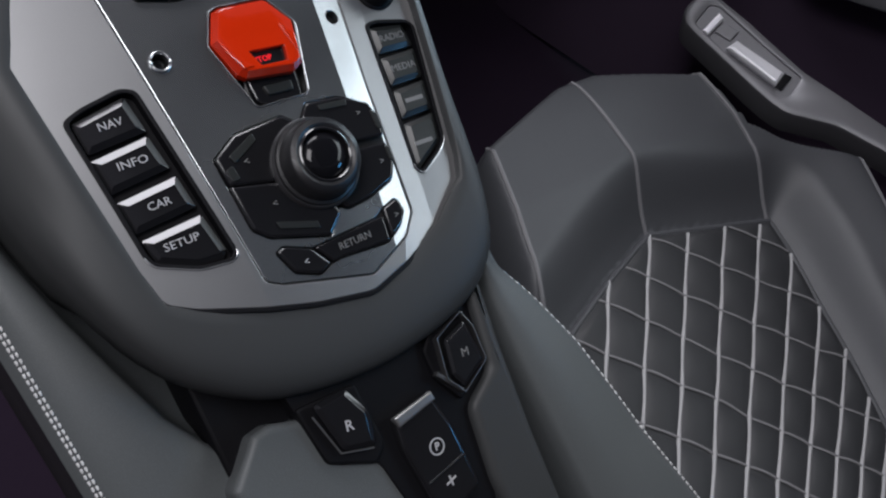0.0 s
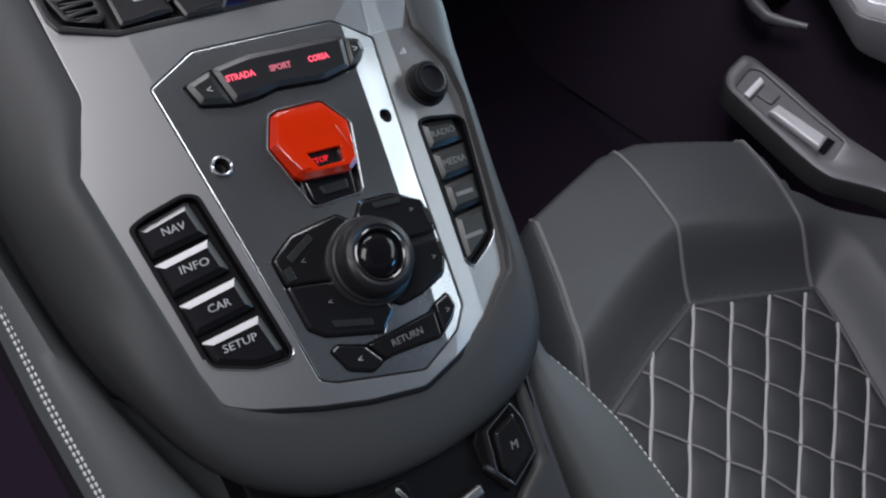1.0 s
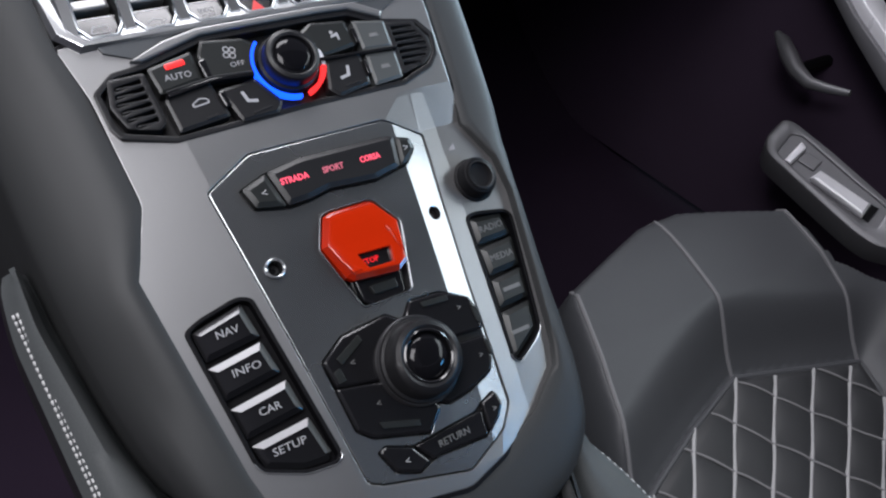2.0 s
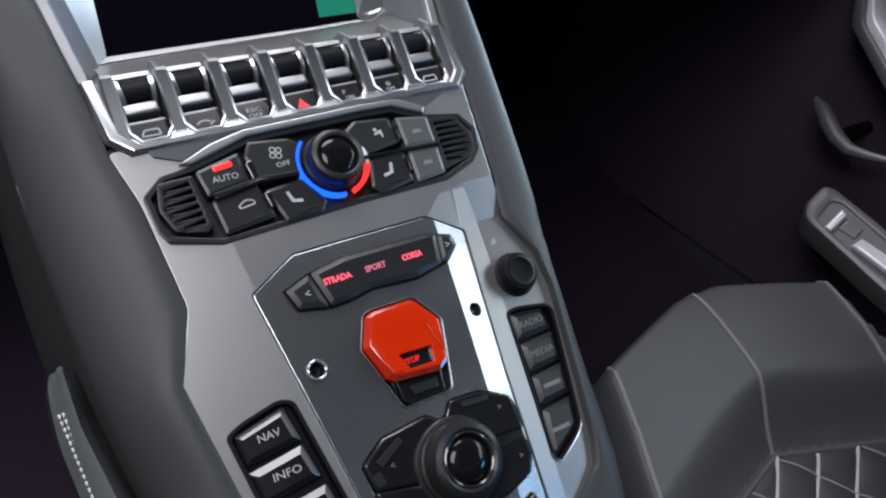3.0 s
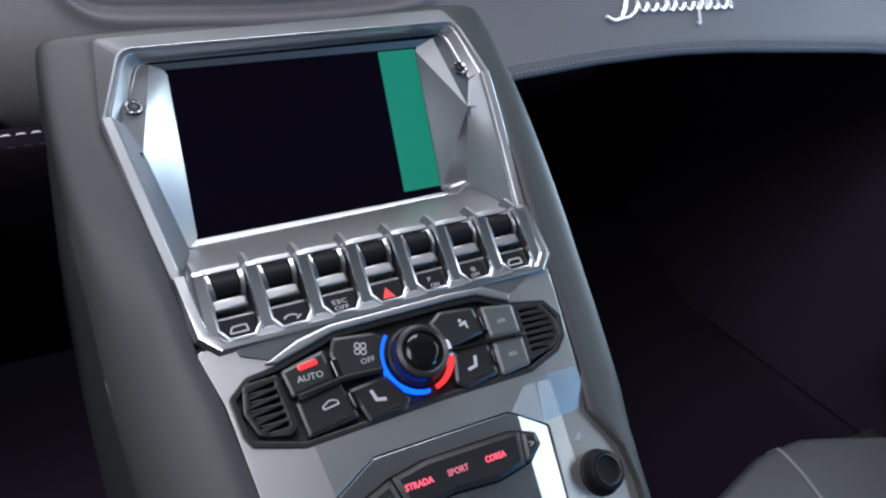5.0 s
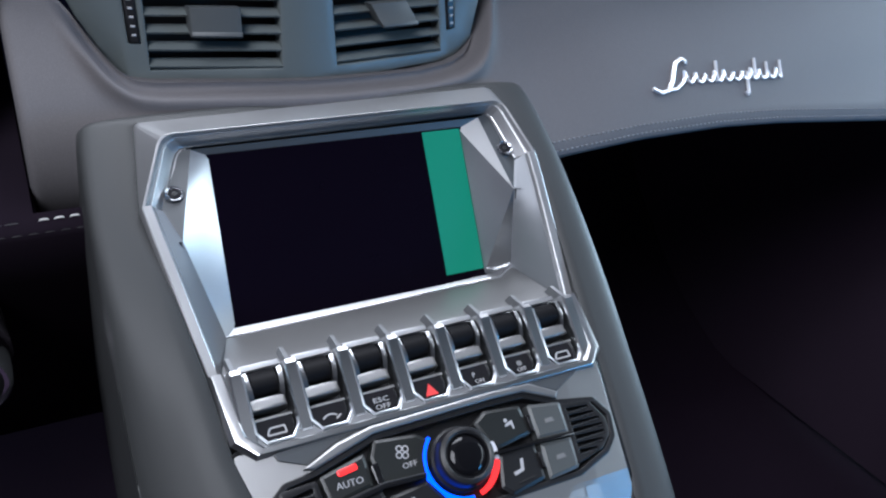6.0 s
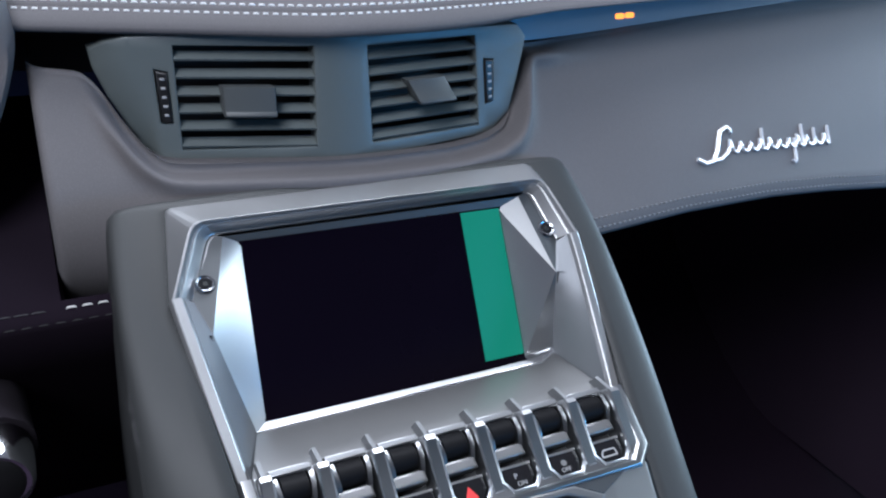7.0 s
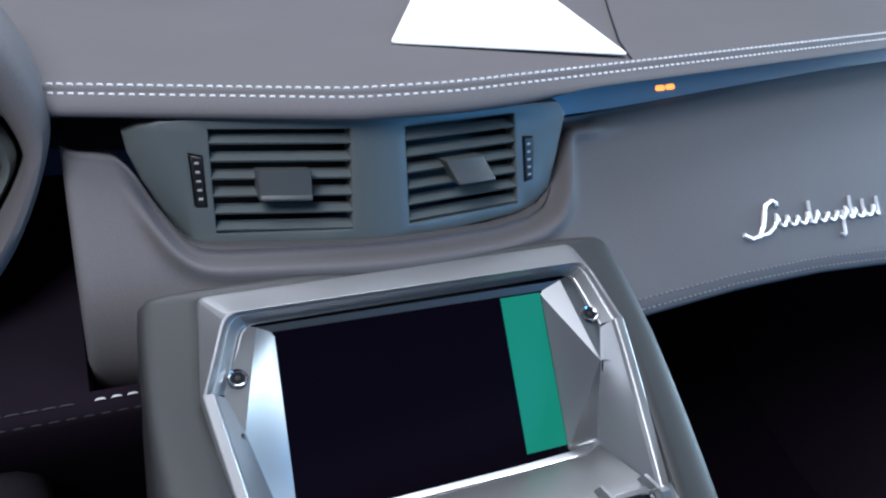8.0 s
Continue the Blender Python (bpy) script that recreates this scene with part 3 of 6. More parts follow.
# turn control with four key pads round it
pads = cpart("pad_tray", prism(PADS, -0.0085, -0.0035, 0.0004, r=0.0015), BLACK, label="black tray of the key pads")
for p in (PAD_A, PAD_B, PAD_C, PAD_D):
    part("pad_key", prism(inset(ccw(p), 0.0006), -0.004, 0.0018, 0.0016, 3, r=0.0015), GLOSS, pads, "smoky gloss black key pad", warp=con)
for quad in ([(-0.0345, -0.0668), (-0.0200, -0.0598), (-0.0190, -0.0632), (-0.0330, -0.0706)], [(0.0175, -0.0562), (0.0330, -0.0575), (0.0330, -0.0605), (0.0180, -0.0592)],
             [(-0.0260, -0.1020), (-0.0060, -0.1085), (-0.0060, -0.1120), (-0.0250, -0.1058)], [(-0.0385, -0.0725), (-0.0345, -0.0712), (-0.0335, -0.0780), (-0.0375, -0.0785)],
             [(0.0440, -0.0660), (0.0470, -0.0690), (0.0468, -0.0770), (0.0440, -0.0760)], [(0.0440, -0.0860), (0.0462, -0.0865), (0.0458, -0.0945), (0.0438, -0.0930)]):
    part("key_lens", prism(quad, 0.0016, 0.0026, 0.0003, 2, r=0.0008), GREYKEY, pads, "grey key insert", warp=con)
for u, v, g in ((-0.0275, -0.0715, "<"), (0.0372, -0.0660, ">"), (-0.0225, -0.0940, "<"), (0.0392, -0.0925, ">")):
    lettering(g, 0.0045, on_con(u, v, 0.0023), PRINT_DIM, pads, "arrow_mark")
JU, JV = 0.0048, -0.0826
knob = cpart("turn_knob", lathe(JU, JV, [(0.0215, 0.001), (0.0215, 0.0040), (0.0208, 0.0052), (0.0195, 0.0056), (0.0190, 0.0066), (0.0186, 0.0140), (0.0174, 0.0156), (0.0150, 0.0164), (0.0132, 0.0158), (0.0118, 0.0140), (0.0116, 0.0110)], 56), BLACK,
             label="black rotary control knob with chrome ring")
part("knob_ring", lathe(JU, JV, [(0.0134, 0.0112), (0.0133, 0.0161), (0.0126, 0.0165), (0.0119, 0.0160), (0.0112, 0.0115)], 56), GLOSS, knob, "thin gloss black ring", warp=con)
part("knob_cap", lathe(JU, JV, [(0.0116, 0.0110), (0.0114, 0.0138), (0.0104, 0.0150), (0.0086, 0.0161), (0.0064, 0.0168), (0.0038, 0.0172), (0.0008, 0.0173)], 48), PIANO, knob, "domed gloss black cap", warp=con, sharp=60)
part("knob_collar", lathe(JU, JV, [(0.0226, 0.0), (0.0226, 0.0030), (0.0218, 0.0042), (0.0206, 0.0036)], 56), EDGE_METAL, knob, "dull metal collar", warp=con)

# return bar
ret = cpart("return_tray", prism(RETURN, -0.0085, -0.003, 0.0004, r=0.0015), BLACK, label="black tray of the return keys")
for p in ([(-0.0310, -0.1152), (-0.0268, -0.1138), (-0.0140, -0.1195), (-0.0072, -0.1295), (-0.0142, -0.1322), (-0.0260, -0.1268)],
          [(-0.0125, -0.1195), (0.0247, -0.1178), (0.0285, -0.1180), (0.0275, -0.1300), (0.0258, -0.1308), (-0.0012, -0.1288), (-0.0056, -0.1295)],
          [(0.0296, -0.1148), (0.0398, -0.1120), (0.0412, -0.1195), (0.0370, -0.1250), (0.0288, -0.1296)]):
    part("return_key", prism(p, -0.004, 0.0018, 0.0014, 3, r=0.0015), GLOSS, ret, "gloss black key", warp=con)
lettering("RETURN", 0.0050, on_con(0.0085, -0.1240, 0.0019), PRINT_DIM, ret, width=0.018)
lettering("<", 0.0048, on_con(-0.0190, -0.1245, 0.0019), PRINT, ret, "arrow_mark")
lettering(">", 0.0048, on_con(0.0355, -0.1200, 0.0019), PRINT_DIM, ret, "arrow_mark")

# ---- key banks ----


SPOT = {"NAV": (-0.0768, -0.0370), "INFO": (-0.0744, -0.0556), "CAR": (-0.0710, -0.0762), "SETUP": (-0.0686, -0.0952)}


def bank(outline, keys, mat, labels, bars, top_mat):
    tray = part("key_tray", prism(inset(ccw(outline), 0.0002), -0.010, -0.005, 0.0004, r=0.003), DULL, console, "black recessed tray of the menu keys", warp=trim_warp)
    rim = part("tray_rim", plate(rounded(inset(ccw(outline), -0.0012), 0.003), [rounded(inset(ccw(outline), 0.0008), 0.003)], -0.006, 0.0012, 0.0005, 0.0004), DULL, tray, warp=trim_warp, sharp=12)
    low = sorted(q for q in rounded(inset(ccw(outline), -0.0010), 0.003) if q[1] < min(v for u, v in outline) + 0.016)
    part("rim_edge", tube([trim_warp(*q, 0.0011) for q in low], 0.0004, 6), CHROME, tray, "fine bright lower edge of the tray")
    for (p, word) in keys:
        p = ccw(p)
        key = [[(*a, h) for a in drawn_in(p, d, 0.0012)] for d, h in ((0, -0.008), (0, -0.0018), (0.0024, -0.0004), (0.0028, -0.0001))]
        k = part("menu_key", stack(key), mat, tray, labels, warp=trim_warp, sharp=20)
        cu, cv = SPOT.get(word) or (sum(a[0] for a in p) / len(p), sum(a[1] for a in p) / len(p))
        if word:
            lettering(word, 0.0052, on_trim(cu, cv, 0.0), PRINT if top_mat else PRINT_DIM, k, width=0.0028 * len(word) + 0.0022)
        else:
            part("printed_mark", prism([(cu - 0.006, cv - 0.0011), (cu + 0.006, cv - 0.0011), (cu + 0.006, cv + 0.0011), (cu - 0.006, cv + 0.0011)], -0.0002, 0.00005, 0.00005, 1), PRINT_DIM, k, warp=trim_warp)
        if top_mat:
            # lighter chamfers paint in the highlights on the upper edge and the deck side
            q = inset(p, 0.0033)
            i = max(range(len(p)), key=lambda n: p[n][1] + p[n - 1][1])
            for n, name, m in ((i, "key_edge", EDGE_METAL), (i - 1, "key_side_shine", PALEKEY)):
                a, b, c, d = Vector(p[n - 1]), Vector(p[n]), Vector(q[n]), Vector(q[n - 1])
                e = (b - a).normalized() * 0.0005
                rim = [(*(a + e), -0.0017), (*(b - e), -0.0017), (*c, 0.0003), (*d, 0.0003)]
                part(name, stack([[(x, y, h - 0.0008) for x, y, h in rim], rim]), m, k, "lighter upper chamfer with the key's highlight put into its colour" if m is EDGE_METAL else "", warp=trim_warp, curved=False)
    return tray


bank(BANK_L, [([(-0.0918, -0.0320), (-0.0665, -0.0268), (-0.0632, -0.0440), (-0.0898, -0.0465)], "NAV"),
              ([(-0.0905, -0.0495), (-0.0637, -0.0462), (-0.0602, -0.0625), (-0.0880, -0.0655)], "INFO"),
              ([(-0.0872, -0.0698), (-0.0590, -0.0668), (-0.0562, -0.0825), (-0.0850, -0.0850)], "CAR"),
              ([(-0.0840, -0.0885), (-0.0555, -0.0866), (-0.0512, -0.1055), (-0.0535, -0.1085), (-0.0655, -0.1075), (-0.0815, -0.1000)], "SETUP")],
     GLOSS, "gloss black menu key with white lettering", 0, True)
bank(BANK_R, [([(0.0655, -0.0240), (0.0868, -0.0258), (0.0885, -0.0385), (0.0650, -0.0388)], "RADIO"),
              ([(0.0650, -0.0412), (0.0882, -0.0402), (0.0862, -0.0560), (0.0645, -0.0568)], "MEDIA"),
              ([(0.0642, -0.0594), (0.0858, -0.0580), (0.0838, -0.0742), (0.0628, -0.0750)], ""),
              ([(0.0626, -0.0776), (0.0832, -0.0765), (0.0806, -0.0920), (0.0612, -0.1025), (0.0590, -0.1000)], "")],
     GREYKEY, "charcoal grey menu key with faint lettering", 0, False)

# volume knob
VU, VV = 0.0772, -0.0046
vol = part("volume_knob", lathe(VU, VV, [(0.0124, 0), (0.0124, 0.0018), (0.0112, 0.0026), (0.0108, 0.0080), (0.0102, 0.0093), (0.0090, 0.0098), (0.0080, 0.0092), (0.0076, 0.0070)], 40), DULL, console, "small black volume knob", warp=trim_warp)
part("volume_ring", lathe(VU, VV, [(0.0084, 0.0066), (0.0083, 0.0101), (0.0074, 0.0103), (0.0067, 0.0094), (0.0065, 0.0070)], 40), BLACK, vol, "black ring", warp=trim_warp)
part("volume_cap", lathe(VU, VV, [(0.0067, 0.0070), (0.0066, 0.0088), (0.0058, 0.0085), (0.0035, 0.0083), (0.0010, 0.0082)], 32), DULL, vol, warp=trim_warp)
for k in range(3):
    part("volume_mark", prism([(0.0700 + 0.0016 * k, 0.0150), (0.0711 + 0.0016 * k, 0.0150), (0.0711 + 0.0016 * k, 0.0160 + 0.0012 * k), (0.0700 + 0.0016 * k, 0.0160 + 0.0012 * k)], 0.0005, 0.0008, 0.00005, 1), PRINT, console, "white printed volume mark", warp=trim_warp)

# ---- climate panel ----
hv = cpart("climate_panel", prism(inset(rounded(HVAC, 0.0012), 0.0003), -0.012, -0.0052, 0.0006), BLACK, label="black climate control panel")
BROW_BAND = [(-0.0690, 0.0960), (-0.0372, 0.1045), (0.0276, 0.1052), (0.0450, 0.1046), (0.0622, 0.0966), (0.0650, 0.1000), (0.0500, 0.1082), (0.0276, 0.1092), (-0.0380, 0.1086), (-0.0560, 0.1050), (-0.0740, 0.0975)]
part("panel_brow", prism(BROW_BAND, -0.002, 0.0032, 0.0012, 2), SATIN, hv, "satin silver brow over the panel", warp=con, sharp=20)
# Raised dark wedges put the undercut's shade into colour.
for wedge in ([(-0.0850, 0.1080), (-0.0837, 0.1047), (-0.0713, 0.0990), (-0.0560, 0.1056), (-0.0400, 0.1093), (-0.0400, 0.1100)], [(0.0815, 0.1086), (0.0782, 0.1066), (0.0652, 0.1006), (0.0540, 0.1066), (0.0451, 0.1092), (0.0451, 0.1100)]):
    part("brow_shade", prism(wedge, -0.004, 0.0012, 0.0004, 2), PANEL_DARK, hv, "dark wedge standing in for the shaded undercut between brow and toggle row", warp=con)
part("panel_rim", plate(inset(rounded(HVAC, 0.0012), -0.0008), [inset(rounded(HVAC, 0.0012), 0.0022)], -0.006, 0.0012, 0.0006, 0.0005), BLACK, hv, "black moulded rim", warp=con, sharp=12)


def small_vent(p, steps, lean):
    """A black grille with rounded slots."""
    vs, slots = [q[1] for q in p], []
    lo, hi = min(vs) + 0.0012, max(vs) - 0.0012
    for k in range(steps):
        y = lo + (hi - lo) * (k + 0.5) / steps
        xs = sorted(a[0] + (b[0] - a[0]) * (y - a[1]) / (b[1] - a[1]) for a, b in zip(p, p[1:] + p[:1]) if (a[1] > y) != (b[1] > y))
        if len(xs) >= 2:
            x0, x1, t = xs[0] + 0.0012, xs[-1] - 0.0012, 0.31 * (hi - lo) / steps
            slots.append(rounded([(x0, y - t + lean), (x1, y - t - lean), (x1, y + t - lean), (x0, y + t + lean)], t * 0.9))
    lips = [tube([con(min(q[0] for q in sl) + 0.0006, min(q[1] for q in sl) + 0.0002 + abs(lean), 0.0014), con(max(q[0] for q in sl) - 0.0006, min(q[1] for q in sl) + 0.0002 + abs(lean), 0.0014)], 0.00032, 5) for sl in slots]
    grille = part("small_vent", plate(rounded(inset(ccw(p), -0.0016), 0.0015), slots, -0.004, 0.0014, 0.0005, 0.0003), BLACK, hv, "small black air vent with rounded slots", warp=con, sharp=25)
    # This dull black plate puts the slots' inner shade into its colour.
    part("vent_backing", prism(inset(ccw(p), -0.0010), -0.0054, -0.0040, 0.0002, 1), DULL, grille, "dull black plate standing in for the shade behind the slots", warp=con)
    # Thin metal tubes paint the highlights on the lower lips of the slots.
    for lip in lips:
        part("slot_highlight", lip, EDGE_METAL, grille)
    return grille


small_vent([(-0.0858, 0.0890), (-0.0710, 0.0895), (-0.0695, 0.0656), (-0.0722, 0.0632), (-0.0847, 0.0668), (-0.0884, 0.0775)], 6, -0.0010)
small_vent([(0.0650, 0.0918), (0.0795, 0.0902), (0.0848, 0.0800), (0.0838, 0.0725), (0.0775, 0.0672), (0.0630, 0.0640)], 7, 0.0006)
CLIMATE_KEYS = {
    "auto_key": ([(-0.0680, 0.0920), (-0.0448, 0.0970), (-0.0446, 0.0815), (-0.0660, 0.0782)], GREYKEY),
    "fan_key": ([(-0.0425, 0.0940), (-0.0386, 0.1015), (-0.0176, 0.0990), (-0.0100, 0.0930), (-0.0190, 0.0783), (-0.0405, 0.0795)], GREYKEY),
    "air_key": ([(-0.0655, 0.0752), (-0.0418, 0.0790), (-0.0378, 0.0605), (-0.0640, 0.0578)], BLACK),
    "seat_heat_key": ([(-0.0390, 0.0745), (-0.0190, 0.0765), (-0.0098, 0.0620), (-0.0140, 0.0565), (-0.0335, 0.0560)], BLACK),
    "foot_key": ([(0.0130, 0.0960), (0.0205, 0.1005), (0.0405, 0.0985), (0.0415, 0.0835), (0.0205, 0.0805)], GREYKEY),
    "seat_heat_key_b": ([(0.0205, 0.0780), (0.0410, 0.0795), (0.0405, 0.0605), (0.0210, 0.0575), (0.0160, 0.0625)], BLACK),
    "cooling_key": ([(0.0445, 0.0975), (0.0635, 0.0945), (0.0622, 0.0785), (0.0440, 0.0795)], PALEKEY),
    "rear_key": ([(0.0440, 0.0770), (0.0622, 0.0760), (0.0605, 0.0605), (0.0425, 0.0590)], PALEKEY),
}
for key, (p, mat) in CLIMATE_KEYS.items():
    part("climate_key", keycap(p, -0.004, 0.0026, 0.0014), mat, hv, "black climate key" if mat is BLACK else "grey climate key", warp=con, sharp=25)
for quad in ([(-0.0440, 0.0905), (-0.0400, 0.0915), (-0.0395, 0.0815), (-0.0430, 0.0810)], [(0.0412, 0.0930), (0.0440, 0.0925), (0.0436, 0.0835), (0.0414, 0.0838)],
             [(-0.0405, 0.0730), (-0.0370, 0.0735), (-0.0360, 0.0650), (-0.0392, 0.0645)], [(0.0405, 0.0740), (0.0430, 0.0735), (0.0425, 0.0650), (0.0402, 0.0655)]):
    part("rocker", prism(quad, 0.001, 0.0040, 0.0008, 2, r=0.0008), GLOSS, hv, "small gloss black rocker", warp=con)
part("indicator_lamp", prism([(-0.0600, 0.0925), (-0.0500, 0.0938), (-0.0496, 0.0908), (-0.0595, 0.0896)], 0.001, 0.0032, 0.0006, 2, r=0.001), REDGLOW, hv, "lit red indicator lamp", warp=con)
lettering("AUTO", 0.0046, on_con(-0.0552, 0.0855, 0.0027), PRINT, hv, width=0.0132)
lettering("OFF", 0.0038, on_con(-0.0250, 0.0858, 0.0027), PRINT, hv, width=0.0075)
for k in range(4):
    a = k * math.pi / 2 + 0.5
    part("fan_mark", plate(circle(-0.0268 + 0.0022 * math.cos(a), 0.0925 + 0.0022 * math.sin(a), 0.0017, 12), [circle(-0.0268 + 0.0022 * math.cos(a), 0.0925 + 0.0022 * math.sin(a), 0.0011, 12)], 0.0025, 0.0028, 0.00005, 0.00005), PRINT, hv, warp=con)
for u, v, f in ((-0.0260, 0.0670, 1), (0.0285, 0.0690, -1)):
    part("seat_mark", join(prism([(u - 0.0035 * f, v + 0.0040), (u - 0.0018 * f, v + 0.0042), (u - 0.0004 * f, v - 0.0008), (u - 0.0020 * f, v - 0.0018)], 0.0025, 0.0028, 0.00005, 1),
                           prism([(u - 0.0020 * f, v - 0.0018), (u - 0.0004 * f, v - 0.0005), (u + 0.0038 * f, v - 0.0012), (u + 0.0036 * f, v - 0.0030)], 0.0025, 0.0028, 0.00005, 1)), PRINT, hv, warp=con)
part("foot_mark", join(lathe(0.0300, 0.0930, [(0.0010, 0.0025), (0.0010, 0.0028)], 12), prism([(0.0285, 0.0900), (0.0295, 0.0915), (0.0335, 0.0925), (0.0335, 0.0880), (0.0325, 0.0880), (0.0322, 0.0905), (0.0300, 0.0900)], 0.0025, 0.0028, 0.00005, 1)), PRINT, hv, warp=con)
part("car_mark", plate(rounded([(-0.0545, 0.0700), (-0.0500, 0.0725), (-0.0460, 0.0715), (-0.0455, 0.0690), (-0.0540, 0.0680)], 0.001), [rounded([(-0.0535, 0.0699), (-0.0498, 0.0718), (-0.0465, 0.0710), (-0.0463, 0.0697), (-0.0532, 0.0688)], 0.0006)], 0.0025, 0.0028, 0.00005, 0.00005), PRINT, hv, warp=con)
for quad in ([(-0.050, 0.0620), (-0.0440, 0.0630), (-0.0438, 0.0618), (-0.0498, 0.0608)], [(-0.0270, 0.0595), (-0.0170, 0.0610), (-0.0168, 0.0598), (-0.0268, 0.0583)], [(0.0255, 0.0625), (0.0350, 0.0635), (0.0350, 0.0623), (0.0255, 0.0613)]):
    part("indicator_lens", prism(quad, 0.0020, 0.0029, 0.0002, 1), BLACK, hv, "unlit indicator lens", warp=con)
for u, v in ((0.0535, 0.0870), (0.0525, 0.0682)):
    part("printed_mark", prism([(u - 0.0028, v - 0.0010), (u + 0.0028, v - 0.0010), (u + 0.0022, v + 0.0012), (u - 0.0022, v + 0.0012)], 0.0024, 0.0028, 0.00005, 1), PRINT_DIM, hv, warp=con)
# The white highlight along the gloss divider is drawn as a thin tube.
part("divider_highlight", tube([con(-0.0640, 0.0779, 0.0046), con(-0.0400, 0.0810, 0.0046), con(-0.0192, 0.0797, 0.0046)], 0.0004, 6), EDGE_METAL, hv, "thin tube painting the highlight of the gloss divider")
part("divider", prism([(-0.0640, 0.0775), (-0.0400, 0.0808), (-0.0190, 0.0795), (-0.0195, 0.0775), (-0.0400, 0.0785), (-0.0636, 0.0752)], 0.0, 0.0046, 0.0009, 2), GLOSS, hv, "gloss black divider", warp=con)
part("divider", prism([(0.0175, 0.0800), (0.0640, 0.0780), (0.0640, 0.0766), (0.0175, 0.0782)], 0.0, 0.0040, 0.0006, 2), GLOSS, hv, "gloss black divider", warp=con)
KU, KV = 0.0010, 0.0815


def arc_band(u, v, r0, r1, a0, a1, h0, h1, n=24):
    o = [(u + r1 * math.cos(radians(a0 + (a1 - a0) * k / n)), v + r1 * math.sin(radians(a0 + (a1 - a0) * k / n))) for k in range(n + 1)]
    i = [(u + r0 * math.cos(radians(a1 - (a1 - a0) * k / n)), v + r0 * math.sin(radians(a1 - (a1 - a0) * k / n))) for k in range(n + 1)]
    return prism(o + i, h0, h1, 0.0002, 1)


tk = cpart("temperature_knob", lathe(KU, KV, [(0.0158, -0.002), (0.0158, 0.003), (0.0146, 0.0040), (0.0142, 0.0098), (0.0136, 0.0112), (0.0118, 0.0118), (0.0104, 0.0112), (0.0101, 0.0060)], 56), BLACK, label="black temperature knob with lit blue and red arcs")
part("knob_ring", lathe(KU, KV, [(0.0110, 0.0060), (0.0109, 0.0117), (0.0102, 0.0118), (0.0098, 0.0108), (0.0096, 0.0064)], 48), GLOSS, tk, "thin gloss black ring", warp=con)
part("knob_cap", lathe(KU, KV, [(0.0100, 0.0070), (0.0098, 0.0102), (0.0088, 0.0112), (0.0066, 0.0119), (0.0036, 0.0123), (0.0008, 0.0124)], 40), PIANO, tk, "domed gloss black cap", warp=con, sharp=60)
part("blue_arc", arc_band(KU, KV, 0.0180, 0.0196, 132, 270, -0.001, 0.0030), BLUE, tk, "lit blue cold arc", warp=con)
part("red_arc", arc_band(KU, KV, 0.0174, 0.0197, 286, 342, -0.001, 0.0030), REDGLOW, tk, "lit red hot arc", warp=con)
part("grey_arc", arc_band(KU, KV, 0.0174, 0.0197, 344, 372, -0.001, 0.0024), PALESILVER, tk, warp=con)

# ---- toggle row ----
PITCH = 0.0265


def cell(i):
    u = PITCH * i
    return [(u - 0.0100, 0.1500), (u - 0.0100, 0.1195), (u - 0.0060, 0.1140), (u + 0.0060, 0.1140), (u + 0.0100, 0.1195), (u + 0.0100, 0.1500)]


FRAME = [(-0.1035, 0.1525), (-0.1010, 0.1190), (-0.0935, 0.1085), (-0.0500, 0.1085), (-0.0380, 0.1095), (0.0700, 0.1085), (0.0925, 0.1085), (0.1010, 0.1160), (0.1045, 0.1525)]


def tog(u, v, h):
    return con(u, v, h - 0.0035 - 0.15 * (v - 0.1085))


frame_part = part("toggle_frame", plate(FRAME, [rounded(cell(i), 0.001) for i in range(-3, 4)], -0.010, 0.0035, 0.0012, 0.0014, cuts=0.02), CHROME, console, "satin chrome frame of the toggle row", warp=tog, sharp=12)
part("frame_floor", prism(inset(ccw(FRAME), 0.003), -0.014, -0.0095, 0.0003, 1), BLACK, frame_part, "black floor of the toggle row", warp=tog)
for i in range(8):
    u = PITCH * (i - 3.5)
    # a flat-topped blade that climbs to a bright tip, with a thin fin behind it
    prof = [(0.1150, 0.0030), (0.1160, 0.0042), (0.1440, 0.0120), (0.1478, 0.0136), (0.1502, 0.0128), (0.1512, 0.0085), (0.1514, 0.0030)]
    blade = stack([[(u + d, v, h - low) for v, h in prof] for d, low in ((-0.0031, 0.0010), (-0.0024, 0.0), (0.0024, 0.0), (0.0031, 0.0010))])
    part("guard_blade", blade, CHROME, frame_part, "chrome guard blade between two toggles", warp=tog, sharp=14)
    fin = stack([[(u + d, v, h) for v, h in ((0.1490, 0.0020), (0.1500, 0.0105), (0.1600, 0.0040), (0.1600, -0.0050))] for d in (-0.0010, 0.0010)])
    part("blade_fin", fin, PANEL_SILVER, frame_part, "thin fin behind the blade", warp=tog, sharp=14)
